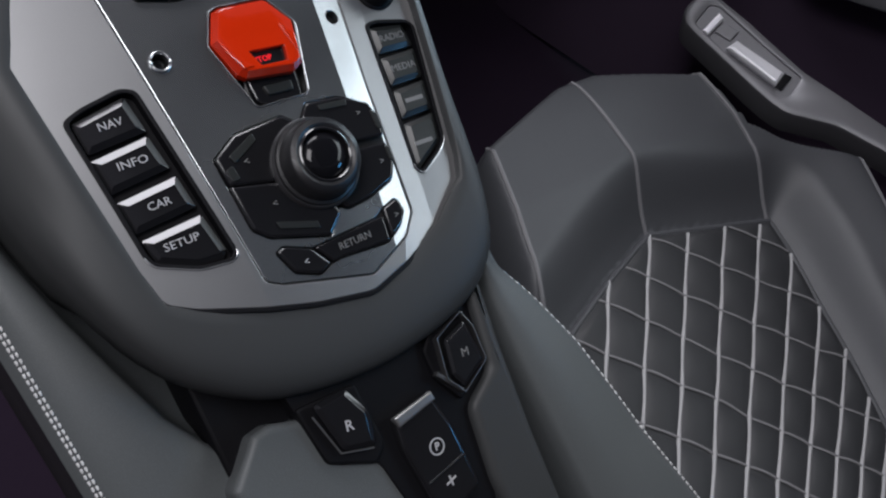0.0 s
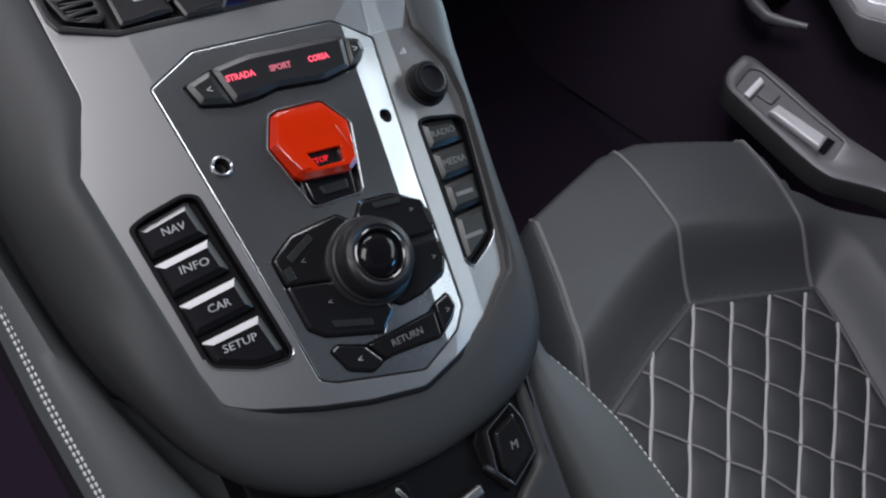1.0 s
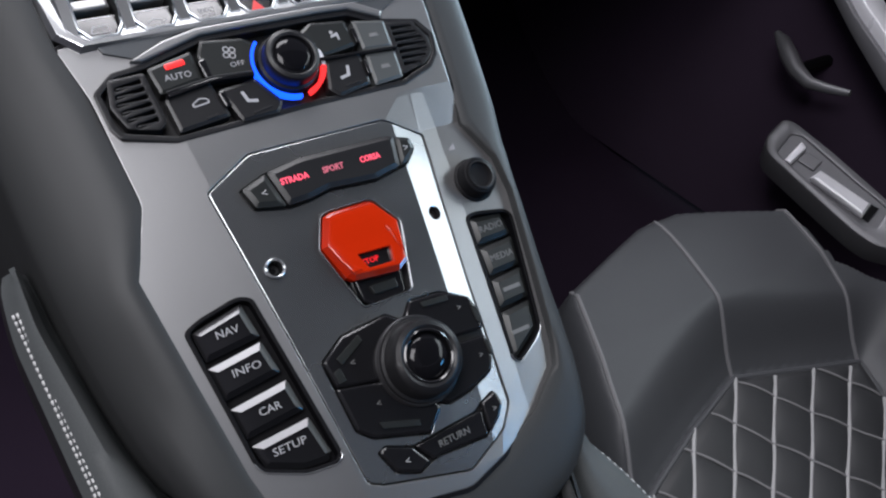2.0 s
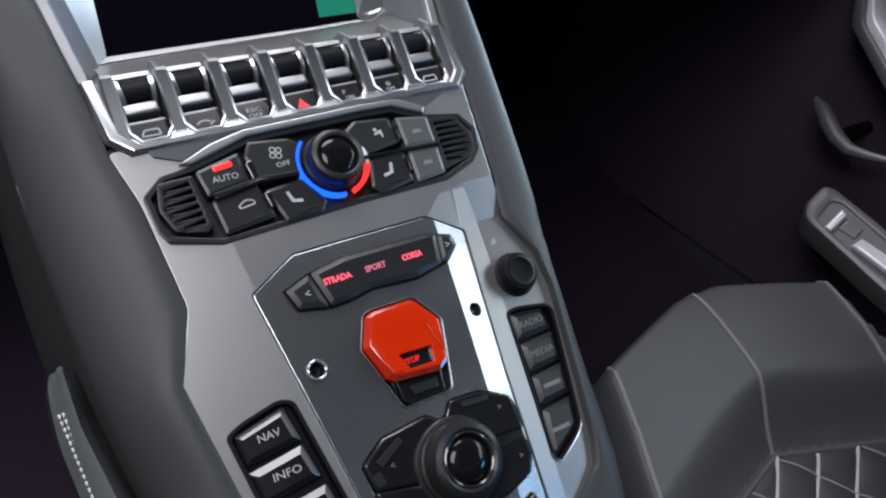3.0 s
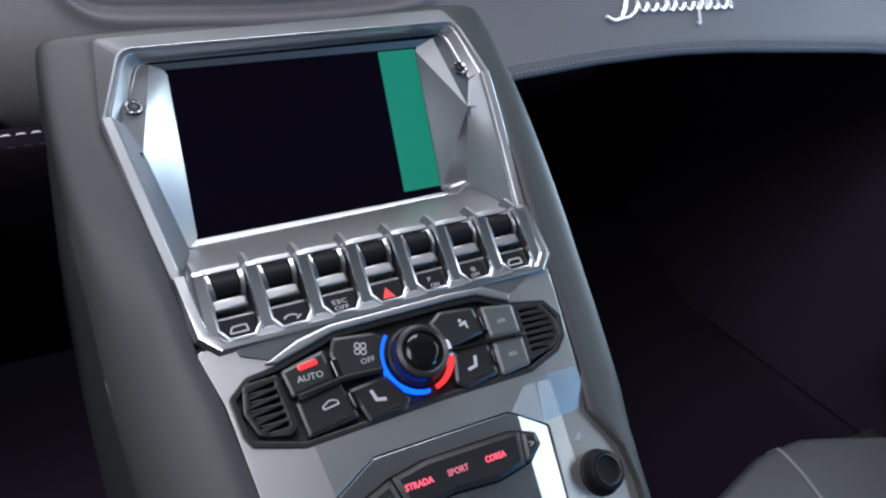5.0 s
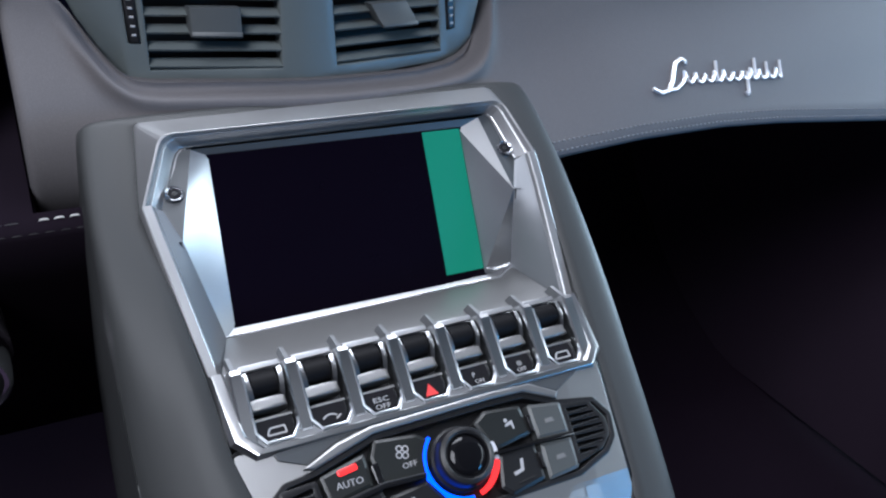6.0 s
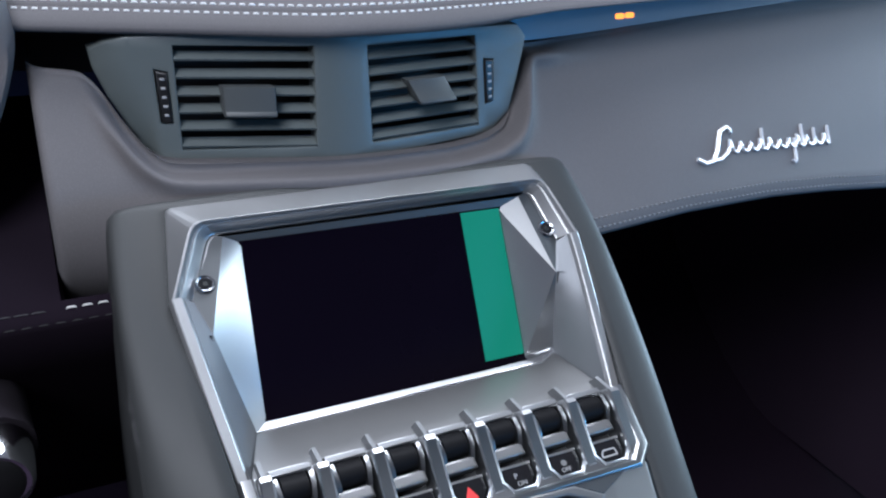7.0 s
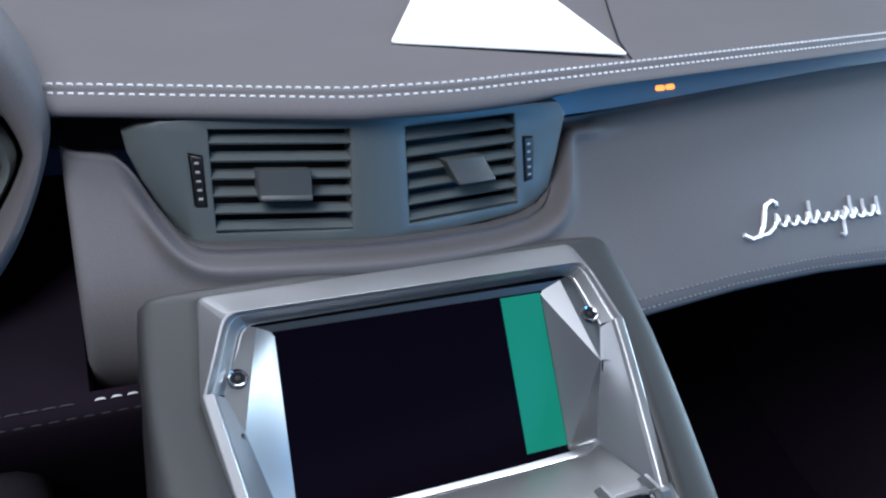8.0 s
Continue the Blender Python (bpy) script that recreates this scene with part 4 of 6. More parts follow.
# raised border of the row, open towards the screen
OUT_EDGE = [(-0.1050, 0.1520), (-0.1040, 0.1400), (-0.1020, 0.1170), (-0.0930, 0.1076), (-0.0450, 0.1076), (0.0, 0.1082), (0.0450, 0.1076), (0.0930, 0.1076), (0.1025, 0.1170), (0.1045, 0.1400), (0.1055, 0.1520)]
IN_EDGE = [(-0.0965, 0.1520), (-0.0958, 0.1400), (-0.0945, 0.1195), (-0.0880, 0.1122), (-0.0450, 0.1122), (0.0, 0.1122), (0.0450, 0.1122), (0.0880, 0.1122), (0.0945, 0.1195), (0.0958, 0.1400), (0.0965, 0.1520)]
rows = []
for (a, b), (c, d) in zip(OUT_EDGE, IN_EDGE):
    hi = 0.0024 - 0.13 * (b - 0.1080)
    rows.append([con(a, b, -0.012), con(a, b, hi - 0.0030), con(a + (c - a) * 0.30, b + (d - b) * 0.30, hi - 0.0002), con(a + (c - a) * 0.40, b + (d - b) * 0.40, hi), con(a + (c - a) * 0.85, b + (d - b) * 0.85, hi), con(c, d, hi - 0.0010), con(c, d, -0.012)])
part("row_border", strip_loft(rows), CHROME, frame_part, "chamfered chrome border of the toggle row", sharp=14)
for i in range(-3, 4):
    u = PITCH * i
    sw = part("toggle_switch", prism([(u - 0.0088, 0.1235), (u + 0.0088, 0.1235), (u + 0.0088, 0.1505), (u - 0.0088, 0.1505)], -0.0095, -0.0075, 0.0003, 1), GLOSS, console, "black toggle switch between chrome prongs", warp=tog)
    # roller
    n = 16
    roll = stack([[(x, 0.1442 + 0.0068 * math.cos(2 * math.pi * k / n), 0.0002 + 0.0074 * math.sin(2 * math.pi * k / n)) for k in range(n)] for x in (u - 0.0062, u - 0.0056, u + 0.0056, u + 0.0062)])
    part("roller", roll, DULL, sw, "matt black toggle roller", warp=tog)
    for s in (-1, 1):
        # prongs lean in towards the bar
        prong = []
        for d in (-0.0011, 0.0011):
            prong.append([(u + s * (0.0086 - 0.0016 * k) + d, 0.1490 - 0.0165 * k, 0.0072 + 0.0030 * math.sin(math.pi * k) - 0.0058 * k) for k in (0, 0.2, 0.4, 0.6, 0.8, 1.0)] +
                         [(u + s * (0.0086 - 0.0016 * k) + d, 0.1490 - 0.0165 * k, 0.0035 + 0.0020 * math.sin(math.pi * k) - 0.0060 * k) for k in (1.0, 0.8, 0.6, 0.4, 0.2, 0)])
        part("prong", stack(prong), CHROME, sw, "polished prong", warp=tog, sharp=30)
    part("cross_bar", prism([(u - 0.0092, 0.1300), (u + 0.0082, 0.1300), (u + 0.0082, 0.1364), (u - 0.0092, 0.1364)], -0.006, 0.0042, 0.0016, 4), SATIN, sw, "silver cross bar", warp=tog)
    part("upper_bar", prism([(u - 0.0100, 0.1508), (u + 0.0100, 0.1508), (u + 0.0100, 0.1540), (u - 0.0100, 0.1540)], -0.004, 0.0050, 0.0006, 2), PANEL_SILVER, sw, "silver top bar", warp=tog)
    # bright tube paints the lit edge: down the blade, then round the cell's foot
    lip = [(u - 0.0103, 0.1465, 0.0124), (u - 0.0103, 0.1300, 0.0078), (u - 0.0101, 0.1195, 0.0046), (u - 0.0061, 0.1139, 0.0037), (u + 0.0061, 0.1139, 0.0037), (u + 0.0101, 0.1195, 0.0040), (u + 0.0101, 0.1225, 0.0046)]
    part("cell_highlight", tube([tog(*q) for q in lip], 0.0007, 7), LIT_CHROME, sw, "bright tube painting the lit edge of the cell")
    kb = part("icon_key", prism([(u - 0.0092, 0.1262), (u - 0.0092, 0.1196), (u - 0.0056, 0.1146), (u + 0.0056, 0.1146), (u + 0.0092, 0.1196), (u + 0.0092, 0.1262)], -0.008, 0.0012, 0.0006, 2), GLOSS, console, "black icon key below its toggle", warp=tog)
    part("key_edge", prism([(u - 0.0094, 0.1254), (u + 0.0094, 0.1254), (u + 0.0094, 0.1268), (u - 0.0094, 0.1268)], -0.006, 0.0014, 0.0003, 1), SATIN, kb, warp=tog)
    tw = lambda x, y, z, u=u: tog(u + x, 0.1188 + y, 0.0013 + z)
    if i == 0:
        part("hazard_mark", prism([(u - 0.0036, 0.1162), (u + 0.0036, 0.1162), (u, 0.1226)], 0.0010, 0.0014, 0.00005, 1), HAZARD, kb, "red hazard triangle", warp=tog)
    elif i == -1:
        lettering("ESC", 0.0036, lambda x, y, z, u=u: tog(u + x, 0.1208 + y, 0.0013 + z), PRINT, kb, width=0.0080)
        lettering("OFF", 0.0036, lambda x, y, z, u=u: tog(u + x, 0.1172 + y, 0.0013 + z), PRINT, kb, width=0.0078)
    elif i == 1:
        lettering("P", 0.0038, lambda x, y, z, u=u: tog(u - 0.001 + x, 0.1208 + y, 0.0013 + z), PRINT, kb)
        lettering("ON", 0.0034, lambda x, y, z, u=u: tog(u + 0.001 + x, 0.1170 + y, 0.0013 + z), PRINT, kb)
    elif i == 2:
        part("printed_mark", lathe(u, 0.1208, [(0.0016, 0.0010), (0.0016, 0.0014)], 12), PRINT_DIM, kb, warp=tog)
        lettering("OFF", 0.0032, lambda x, y, z, u=u: tog(u + x, 0.1172 + y, 0.0013 + z), PRINT, kb)
    elif i == -2:
        part("roof_mark", arc_band(u, 0.1150, 0.0048, 0.0057, 52, 138, 0.0010, 0.0014, 10), PRINT, kb, warp=tog)
        part("roof_mark", prism([(u + 0.0022, 0.1178), (u + 0.0050, 0.1196), (u + 0.0054, 0.1189), (u + 0.0026, 0.1171)], 0.0010, 0.0014, 0.00005, 1), PRINT, kb, warp=tog)
    else:
        o = rounded([(u - 0.0048, 0.1172), (u - 0.0046, 0.1190), (u - 0.0030, 0.1214), (u + 0.0044, 0.1214), (u + 0.0048, 0.1172)], 0.0008)
        part("window_mark", plate(o, [inset(ccw(o), 0.0008)], 0.0010, 0.0014, 0.00005, 0.00005), PRINT, kb, warp=tog)

# ---- screen surround ----
# upper hood: an outer facet climbs to a ridge, then steps and bevels fall to the panel round the screen
HOOD_SEAM = [(-0.1165, 0.2425, 0.0000), (-0.1083, 0.3005, -0.0010), (0.1083, 0.3005, -0.0010), (0.1165, 0.2425, 0.0000)]
HOOD_RIDGE = [(-0.1150, 0.2440, 0.0040), (-0.0990, 0.2833, 0.0112), (0.1045, 0.2812, 0.0112), (0.1150, 0.2440, 0.0040)]
HOOD_FOOT = [(-0.1046, 0.2460, -0.0038), (-0.0910, 0.2800, 0.0015), (0.0985, 0.2795, 0.0015), (0.1046, 0.2460, -0.0038)]


def soft_path(p, cut=0.007, n=4):
    """A path of points with its inner corners rounded and its runs divided."""
    p, out = [Vector(q) for q in p], []
    out.append(p[0])
    for i in range(1, len(p) - 1):
        a, b, c = p[i - 1], p[i], p[i + 1]
        s, e = b + (a - b).normalized() * cut, b + (c - b).normalized() * cut
        out += [out[-1].lerp(s, k / 4) for k in (1, 2, 3)]
        out += [s * (1 - t) ** 2 + b * 2 * t * (1 - t) + e * t * t for t in [k / n for k in range(n + 1)]]
    out += [out[-1].lerp(p[-1], k / 4) for k in (1, 2, 3, 4)]
    return out


seam, ridge, foot = soft_path(HOOD_SEAM, 0.004), soft_path(HOOD_RIDGE), soft_path(HOOD_FOOT)
hood_rows = []
for a, r, f in zip(seam, ridge, foot):
    row = [a + Vector((0, 0, -0.012)), a, a.lerp(r, 0.08) + Vector((0, 0, 0.0006)), a.lerp(r, 0.93), r]
    for k, drop in ((0.10, 0.00), (0.16, 0.02), (0.32, 0.30), (0.42, 0.33), (0.46, 0.36), (0.94, 0.97), (1.0, 1.0), (1.02, 1.25), (1.10, 1.25), (1.12, 1.02), (1.22, 1.02)):
        q = r.lerp(f, k)
        q.z = r.z + (f.z - r.z) * drop
        row.append(q)
    hood_rows.append([con(*q) for q in row])
bezel_bm = strip_loft(hood_rows)
for row in (hood_rows[0], hood_rows[-1]):
    bezel_bm.faces.new([bezel_bm.verts.new(q) for q in row])
bezel = part("screen_bezel", bezel_bm, BEZEL_SILVER, console, "satin chrome screen bezel with chamfered corners", sharp=11)
RIM = [con(u, v, h) for u, v, h in ((-0.0838, 0.2768, 0.0020), (-0.0992, 0.2245, -0.0022), (-0.0835, 0.1825, -0.0438), (0.0850, 0.1840, -0.0430), (0.0945, 0.1895, -0.0430), (0.0935, 0.2238, -0.0022), (0.0892, 0.2755, 0.0020))]
# screw panels either side of the screen
for s, rim_top, rim_mid in ((-1, RIM[0], RIM[1]), (1, RIM[6], RIM[5])):
    bm = bmesh.new()
    corner = [con(-0.0915, 0.2800, 0.0004) if s < 0 else con(0.0985, 0.2796, 0.0004), con(s * 0.1047, 0.2470, -0.0042), con(s * 0.1060, 0.2420, -0.0042), con(s * 0.1000, 0.2225, -0.0028)]
    bm.faces.new([bm.verts.new(q) for q in (rim_top, corner[0], corner[1], corner[2], corner[3], rim_mid)])
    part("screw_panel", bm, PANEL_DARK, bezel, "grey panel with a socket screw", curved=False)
# lower wings: a flat bright band, then a panel that falls to the pocket's rim
for s, mid, low in ((-1, RIM[1], RIM[2]), (1, RIM[5], RIM[4])):
    rows = []
    for k in range(7):
        t = k / 6
        v = 0.2425 + (0.1515 - 0.2425) * t + (0.0022 if k == 0 else 0.0)
        top = 0.0040 - 0.0105 * t
        uo, ui = 0.1165 - 0.0120 * t, 0.1100 - 0.0118 * t
        rows.append([con(s * uo, v, top - 0.016), con(s * uo, v, top - 0.0030), con(s * (uo - 0.0012), v, top - 0.0004), con(s * (uo - 0.0018), v, top), con(s * (ui + 0.0006), v, top), con(s * ui, v, top - 0.0005), con(s * (ui - 0.0012), v, top - 0.0026)])
    part("bezel_wing", strip_loft(rows), BEZEL_SILVER, bezel, "bright flat band of the bezel", sharp=11)
    # ruled from the band's inner edge to the rim
    ruled = []
    for k, row in enumerate(rows):
        p, q = row[-1], mid.lerp(low, max(0.0, (k - 1) / 5))
        ruled.append([p.lerp(q, j / 5) for j in range(6)])
    ruled[0] = [ruled[0][0].lerp(con(s * 0.1030, 0.2440, -0.0050), j / 5) for j in range(6)]
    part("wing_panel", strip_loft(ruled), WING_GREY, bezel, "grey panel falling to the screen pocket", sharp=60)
# the sill between the toggles and the screen
bm = bmesh.new()
sill = [con(-0.0968, 0.1515, -0.0092), con(0.0968, 0.1515, -0.0092)]
front = [bm.verts.new(sill[0].lerp(sill[1], k / 8)) for k in range(9)]
mid_row = [bm.verts.new(con(-0.0935 + 0.1890 * k / 8, 0.1600, -0.0150)) for k in range(9)]
back = [bm.verts.new(RIM[2].lerp(RIM[3], k / 7)) for k in range(8)] + [bm.verts.new(RIM[4])]
ring_faces(bm, front, mid_row, closed=False)
ring_faces(bm, mid_row, back, closed=False)
part("bezel_sill", bm, SATIN, bezel, "silver sill below the screen", sharp=50)
for s, rim_mid, low in ((-1, RIM[1], RIM[2]), (1, RIM[5], RIM[4])):
    part("rim_gasket", tube([con(s * 0.1040, 0.2400, -0.0050), rim_mid + Vector((0.0014 * s, 0, -0.0004)), low + Vector((0.0010 * s, 0, 0))], 0.0005, 6), DULL, bezel, "dark joint round the screen panel")
for u in (-0.0975, 0.0990):
    s = part("bezel_screw", lathe(u, 0.2520, [(0.0052, -0.0060), (0.0052, -0.0006), (0.0046, 0.0002), (0.0038, -0.0004)], 24), DARK_CHROME, bezel, "small socket screw", warp=con)
    part("socket", prism(circle(u, 0.2520, 0.0036, 20), -0.0030, -0.0003, 0.0002, 1), GLOSS, s, warp=con)
    part("socket_pin", prism(circle(u, 0.2520, 0.0014, 6), -0.0020, 0.0000, 0.0002, 1), GREYKEY, s, warp=con)
# pocket walls, from the opening down to the glass: bottom lies deep, top near the face
GL = [con(-0.0748, 0.2728, -0.0130, True), con(-0.0769, 0.1882, -0.0487, True), con(0.0774, 0.1891, -0.0520, True), con(0.0760, 0.2718, -0.0150, True)]
# One pocket in four finishes: light and shade put into each facet's colour.
WALLS = ((60, LIT_CHROME, ("a0 a1 g0", "a1 g1 g0", "a1 a2 g1")), (25, PANEL_SILVER, ("a2 a3 g2 g1", "a3 a4 g2")), (40, CHROME, ("a4 a5 g2", "a5 g3 g2", "a5 a6 g3")), (25, PANEL_DARK, ("a6 a0 g0 g3",)))
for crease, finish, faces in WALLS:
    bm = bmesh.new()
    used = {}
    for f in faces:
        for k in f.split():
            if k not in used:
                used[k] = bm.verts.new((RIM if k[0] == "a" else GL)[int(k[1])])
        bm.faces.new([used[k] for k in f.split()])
    part("pocket_wall", bm, finish, bezel, "facet of the chrome screen pocket, light and shade put into its colour", sharp=crease)
# The bright tube draws the lip's highlight, thickest at the glinting corner.
part("pocket_lip", tube([RIM[2], RIM[3], RIM[4]], [0.0007, 0.0008, 0.0024], 8), BRIGHT, bezel, "polished lip below the screen, its highlight drawn as a bright tube")


def on_glass(s, t, out=0.0):
    p = GL[1].lerp(GL[2], s).lerp(GL[0].lerp(GL[3], s), t)
    n = (GL[2] - GL[1]).cross(GL[0] - GL[1]).normalized()
    return p + n * out


def glass_quad(s0, s1, t0, t1, lo, hi, n=10):
    """A thin sheet on the glass that follows its slight twist."""
    bm = bmesh.new()
    rim = [(k / n, 0.0) for k in range(n)] + [(1.0, k / n) for k in range(n)] + [(1 - k / n, 1.0) for k in range(n)] + [(0.0, 1 - k / n) for k in range(n)]
    grid = {(i, j): bm.verts.new(on_glass(s0 + (s1 - s0) * i / n, t0 + (t1 - t0) * j / n, hi)) for i in range(n + 1) for j in range(n + 1)}
    for i in range(n):
        for j in range(n):
            bm.faces.new((grid[i, j], grid[i + 1, j], grid[i + 1, j + 1], grid[i, j + 1]))
    top = [grid[round(p * n), round(q * n)] for p, q in rim]
    low = [bm.verts.new(on_glass(s0 + (s1 - s0) * p, t0 + (t1 - t0) * q, lo)) for p, q in rim]
    ring_faces(bm, low, top)
    return bm


scr = part("display_screen", glass_quad(-0.01, 1.01, -0.01, 1.01, -0.004, 0.0006), SCREEN, console, "dark navigation screen with a green bar at one side", curved=False)
part("green_bar", glass_quad(0.834, 1.0, 0.045, 1.0, 0.0006, 0.0009), GREEN, scr, "lit green bar on the screen", curved=False)

# ---- gear selector below the console's lip ----
gear = thing("gear_selector", tuple(con(0.01, -0.22, -0.03)), "black push-button gear selector under the console lip", "gear selector")


def gpart(name, bm, mat, parent=None, label="", **k):
    return part(name, bm, mat, parent or gear, label, warp=con, **k)


gpart("selector_floor", prism([(-0.085, -0.130), (0.085, -0.150), (0.090, -0.200), (0.074, -0.300), (-0.010, -0.330), (-0.080, -0.220)], -0.070, -0.0360, 0.002), DULL, label="black shelf under the console lip")
gpart("selector_panel", prism([(-0.0860, -0.2080), (-0.0736, -0.1945), (-0.0681, -0.1880), (-0.0587, -0.1866), (-0.0443, -0.1915), (-0.0200, -0.180), (0.070, -0.175), (0.072, -0.230), (0.066, -0.300), (-0.010, -0.330), (-0.078, -0.260)], -0.060, -0.0210, 0.004, 4, r=0.002), PAD_LEATHER, label="charcoal leather selector panel")
gpart("key_recess", prism([(-0.0480, -0.1750), (0.0720, -0.1650), (0.0700, -0.2130), (0.0440, -0.2300), (0.0460, -0.2700), (0.0360, -0.3000), (0.0020, -0.2900), (-0.0099, -0.2456), (-0.0139, -0.2302), (-0.0368, -0.2201), (-0.0410, -0.2073), (-0.0443, -0.1927)], -0.030, -0.0192, 0.0006, r=0.004), DULL, label="black recess of the keys")
gpart("reverse_tray", prism([(-0.046, -0.186), (-0.012, -0.188), (-0.008, -0.222), (-0.016, -0.2300), (-0.0400, -0.2180)], -0.030, -0.0170, 0.0015, r=0.003), DULL, label="black tray of the reverse key")
rk = gpart("reverse_key", keycap([(-0.0385, -0.1880), (-0.0200, -0.1880), (-0.0125, -0.2030), (-0.0150, -0.2200), (-0.0320, -0.2150)], -0.024, -0.0118, 0.0020, 0.003), GLOSS, label="gloss black reverse key")
lettering("R", 0.0075, on_con(-0.0250, -0.2050, -0.0117, -8), PRINT, rk, bold=0.0001)
part("key_edge", tube([con(-0.0398, -0.1930, -0.0145), con(-0.0330, -0.2155, -0.0145), con(-0.0160, -0.2212, -0.0145)], 0.0005, 6), SATIN, rk, "fine bright edge")
pk = gpart("parking_brake", prism([(-0.0010, -0.2120), (0.0235, -0.2090), (0.0300, -0.2320), (0.0340, -0.2680), (0.0060, -0.2760), (-0.0020, -0.2300)], -0.040, -0.0135, 0.0025, 3, r=0.003), GLOSS, label="gloss black parking brake switch")
part("switch_top", prism([(-0.0015, -0.2130), (0.0240, -0.2095), (0.0250, -0.2150), (0.0000, -0.2190)], -0.016, -0.0118, 0.0014, 3, r=0.001), SATIN, pk, "silver upper edge", warp=con)
part("printed_ring", plate(circle(0.0165, -0.2375, 0.0046, 24), [circle(0.0165, -0.2375, 0.0038, 24)], -0.0138, -0.0132, 0.0001, 0.0001), PRINT, pk, warp=con)
lettering("P", 0.0055, on_con(0.0165, -0.2375, -0.0133, -6), PRINT, pk, bold=0.0002)
part("switch_groove", prism([(0.0045, -0.2520), (0.0300, -0.2480), (0.0302, -0.2490), (0.0047, -0.2530)], -0.0138, -0.0131, 0.0001, 1), BLACK, pk, warp=con)
part("plus_mark", join(prism([(0.0140, -0.2576), (0.0208, -0.2560), (0.0208, -0.2571), (0.0140, -0.2587)], -0.0138, -0.0132, 0.0001, 1), prism([(0.0166, -0.2546), (0.0177, -0.2546), (0.0181, -0.2602), (0.0170, -0.2602)], -0.0138, -0.0131, 0.0001, 1)), PRINT, pk, warp=con)
mt = gpart("manual_tray", prism([(0.0560, -0.1760), (0.0650, -0.1860), (0.0640, -0.2120), (0.0420, -0.2230), (0.0310, -0.2060), (0.0300, -0.1900), (0.0420, -0.1760)], -0.030, -0.0160, 0.0015, r=0.002), DULL, label="black tray of the manual mode key")
MRIM = [(0.0570, -0.1800), (0.0612, -0.1900), (0.0618, -0.2090), (0.0432, -0.2190), (0.0360, -0.2085), (0.0385, -0.1870)]
part("key_frame", plate(rounded(inset(ccw(MRIM), -0.0008), 0.001), [rounded(MRIM, 0.001)], -0.018, -0.0112, 0.0003, 0.0002), EDGE_METAL, mt, "thin silver frame of the key", warp=con)
mk = gpart("manual_key", keycap([(0.0410, -0.1890), (0.0560, -0.1845), (0.0600, -0.2080), (0.0430, -0.2165), (0.0385, -0.2080)], -0.020, -0.0095, 0.0016, 0.0015), GLOSS, mt, "gloss black manual mode key")
lettering("M", 0.0066, on_con(0.0500, -0.2000, -0.0094, -8), PRINT_DIM, mk)
part("key_edge", prism([(0.0300, -0.2040), (0.0420, -0.2190), (0.0432, -0.2172), (0.0318, -0.2025)], -0.016, -0.0122, 0.0006, 2), EDGE_METAL, mt, "grey lower edge", warp=con)
gpart("side_rail", prism([(0.0690, -0.165), (0.0790, -0.165), (0.0770, -0.205), (0.0775, -0.260), (0.0830, -0.330), (0.0500, -0.330), (0.0420, -0.2720), (0.0440, -0.2280), (0.0650, -0.2150)], -0.07, -0.0140, 0.005, 4, r=0.006), SOFT, label="charcoal side rail of the selector")

# ---- leather pads either side of the tunnel ----


def smooth_at(table, x):
    """Smooth reading of a short table of (x, value)."""
    if x <= table[0][0]:
        return table[0][1]
    for (a, p), (b, q) in zip(table, table[1:]):
        if x <= b:
            k = (x - a) / (b - a)
            return p + (q - p) * k
    return table[-1][1]


left_pad = thing("tunnel_pad", tuple(con(-0.13, -0.1, -0.1)), "charcoal leather tunnel pad with pale double stitching", "tunnel pad", "tunnel pads")
L_IN = [(-0.45, 0.080), (-0.30, 0.010), (-0.225, -0.054), (-0.197, -0.074), (-0.165, -0.096), (-0.132, -0.109), (-0.099, -0.1213), (-0.065, -0.132), (0.0, -0.1440), (0.1, -0.1490), (0.30, -0.152)]
L_OUT = [(-0.45, -0.105), (-0.30, -0.123), (-0.185, -0.1355), (-0.085, -0.147), (0.015, -0.1540), (0.1, -0.1580), (0.30, -0.160)]
rows = []
for k in range(64):
    v = -0.45 + 0.488 * k / 63
    i, o = smooth_at(L_IN, v), smooth_at(L_OUT, v)
    o = i + (o - i) * min(1.0, max(0.02, (0.040 - v) / 0.045)) ** 0.6
    s = 0.5 * max(0.0, v - 0.020)
    rows.append([p - Vector((0, 0.3 * s, s)) for p in [con(i + 0.060, v, -0.085), con(i + 0.010, v, -0.070), con(i + 0.002, v, -0.055), con(i, v, -0.044), con(i - 0.003, v, -0.0405), con(i + (o - i) * 0.35, v, -0.038), con(i + (o - i) * 0.75, v, -0.0405), con(o, v, -0.0455),
                 con(o - 0.0046, v, -0.0520), con(o - 0.0058, v, -0.066), con(o - 0.0045, v, -0.10), con(o + 0.004, v, -0.28)]])
part("pad_cover", strip_loft([r[:9] for r in rows]), PAD_LEATHER, left_pad, sharp=60)
# The outer side is a separate sheet, darker than the cover.
part("pad_side", strip_loft([r[8:] for r in rows]), SUEDE, left_pad, "black outer side of the tunnel pad", sharp=60)


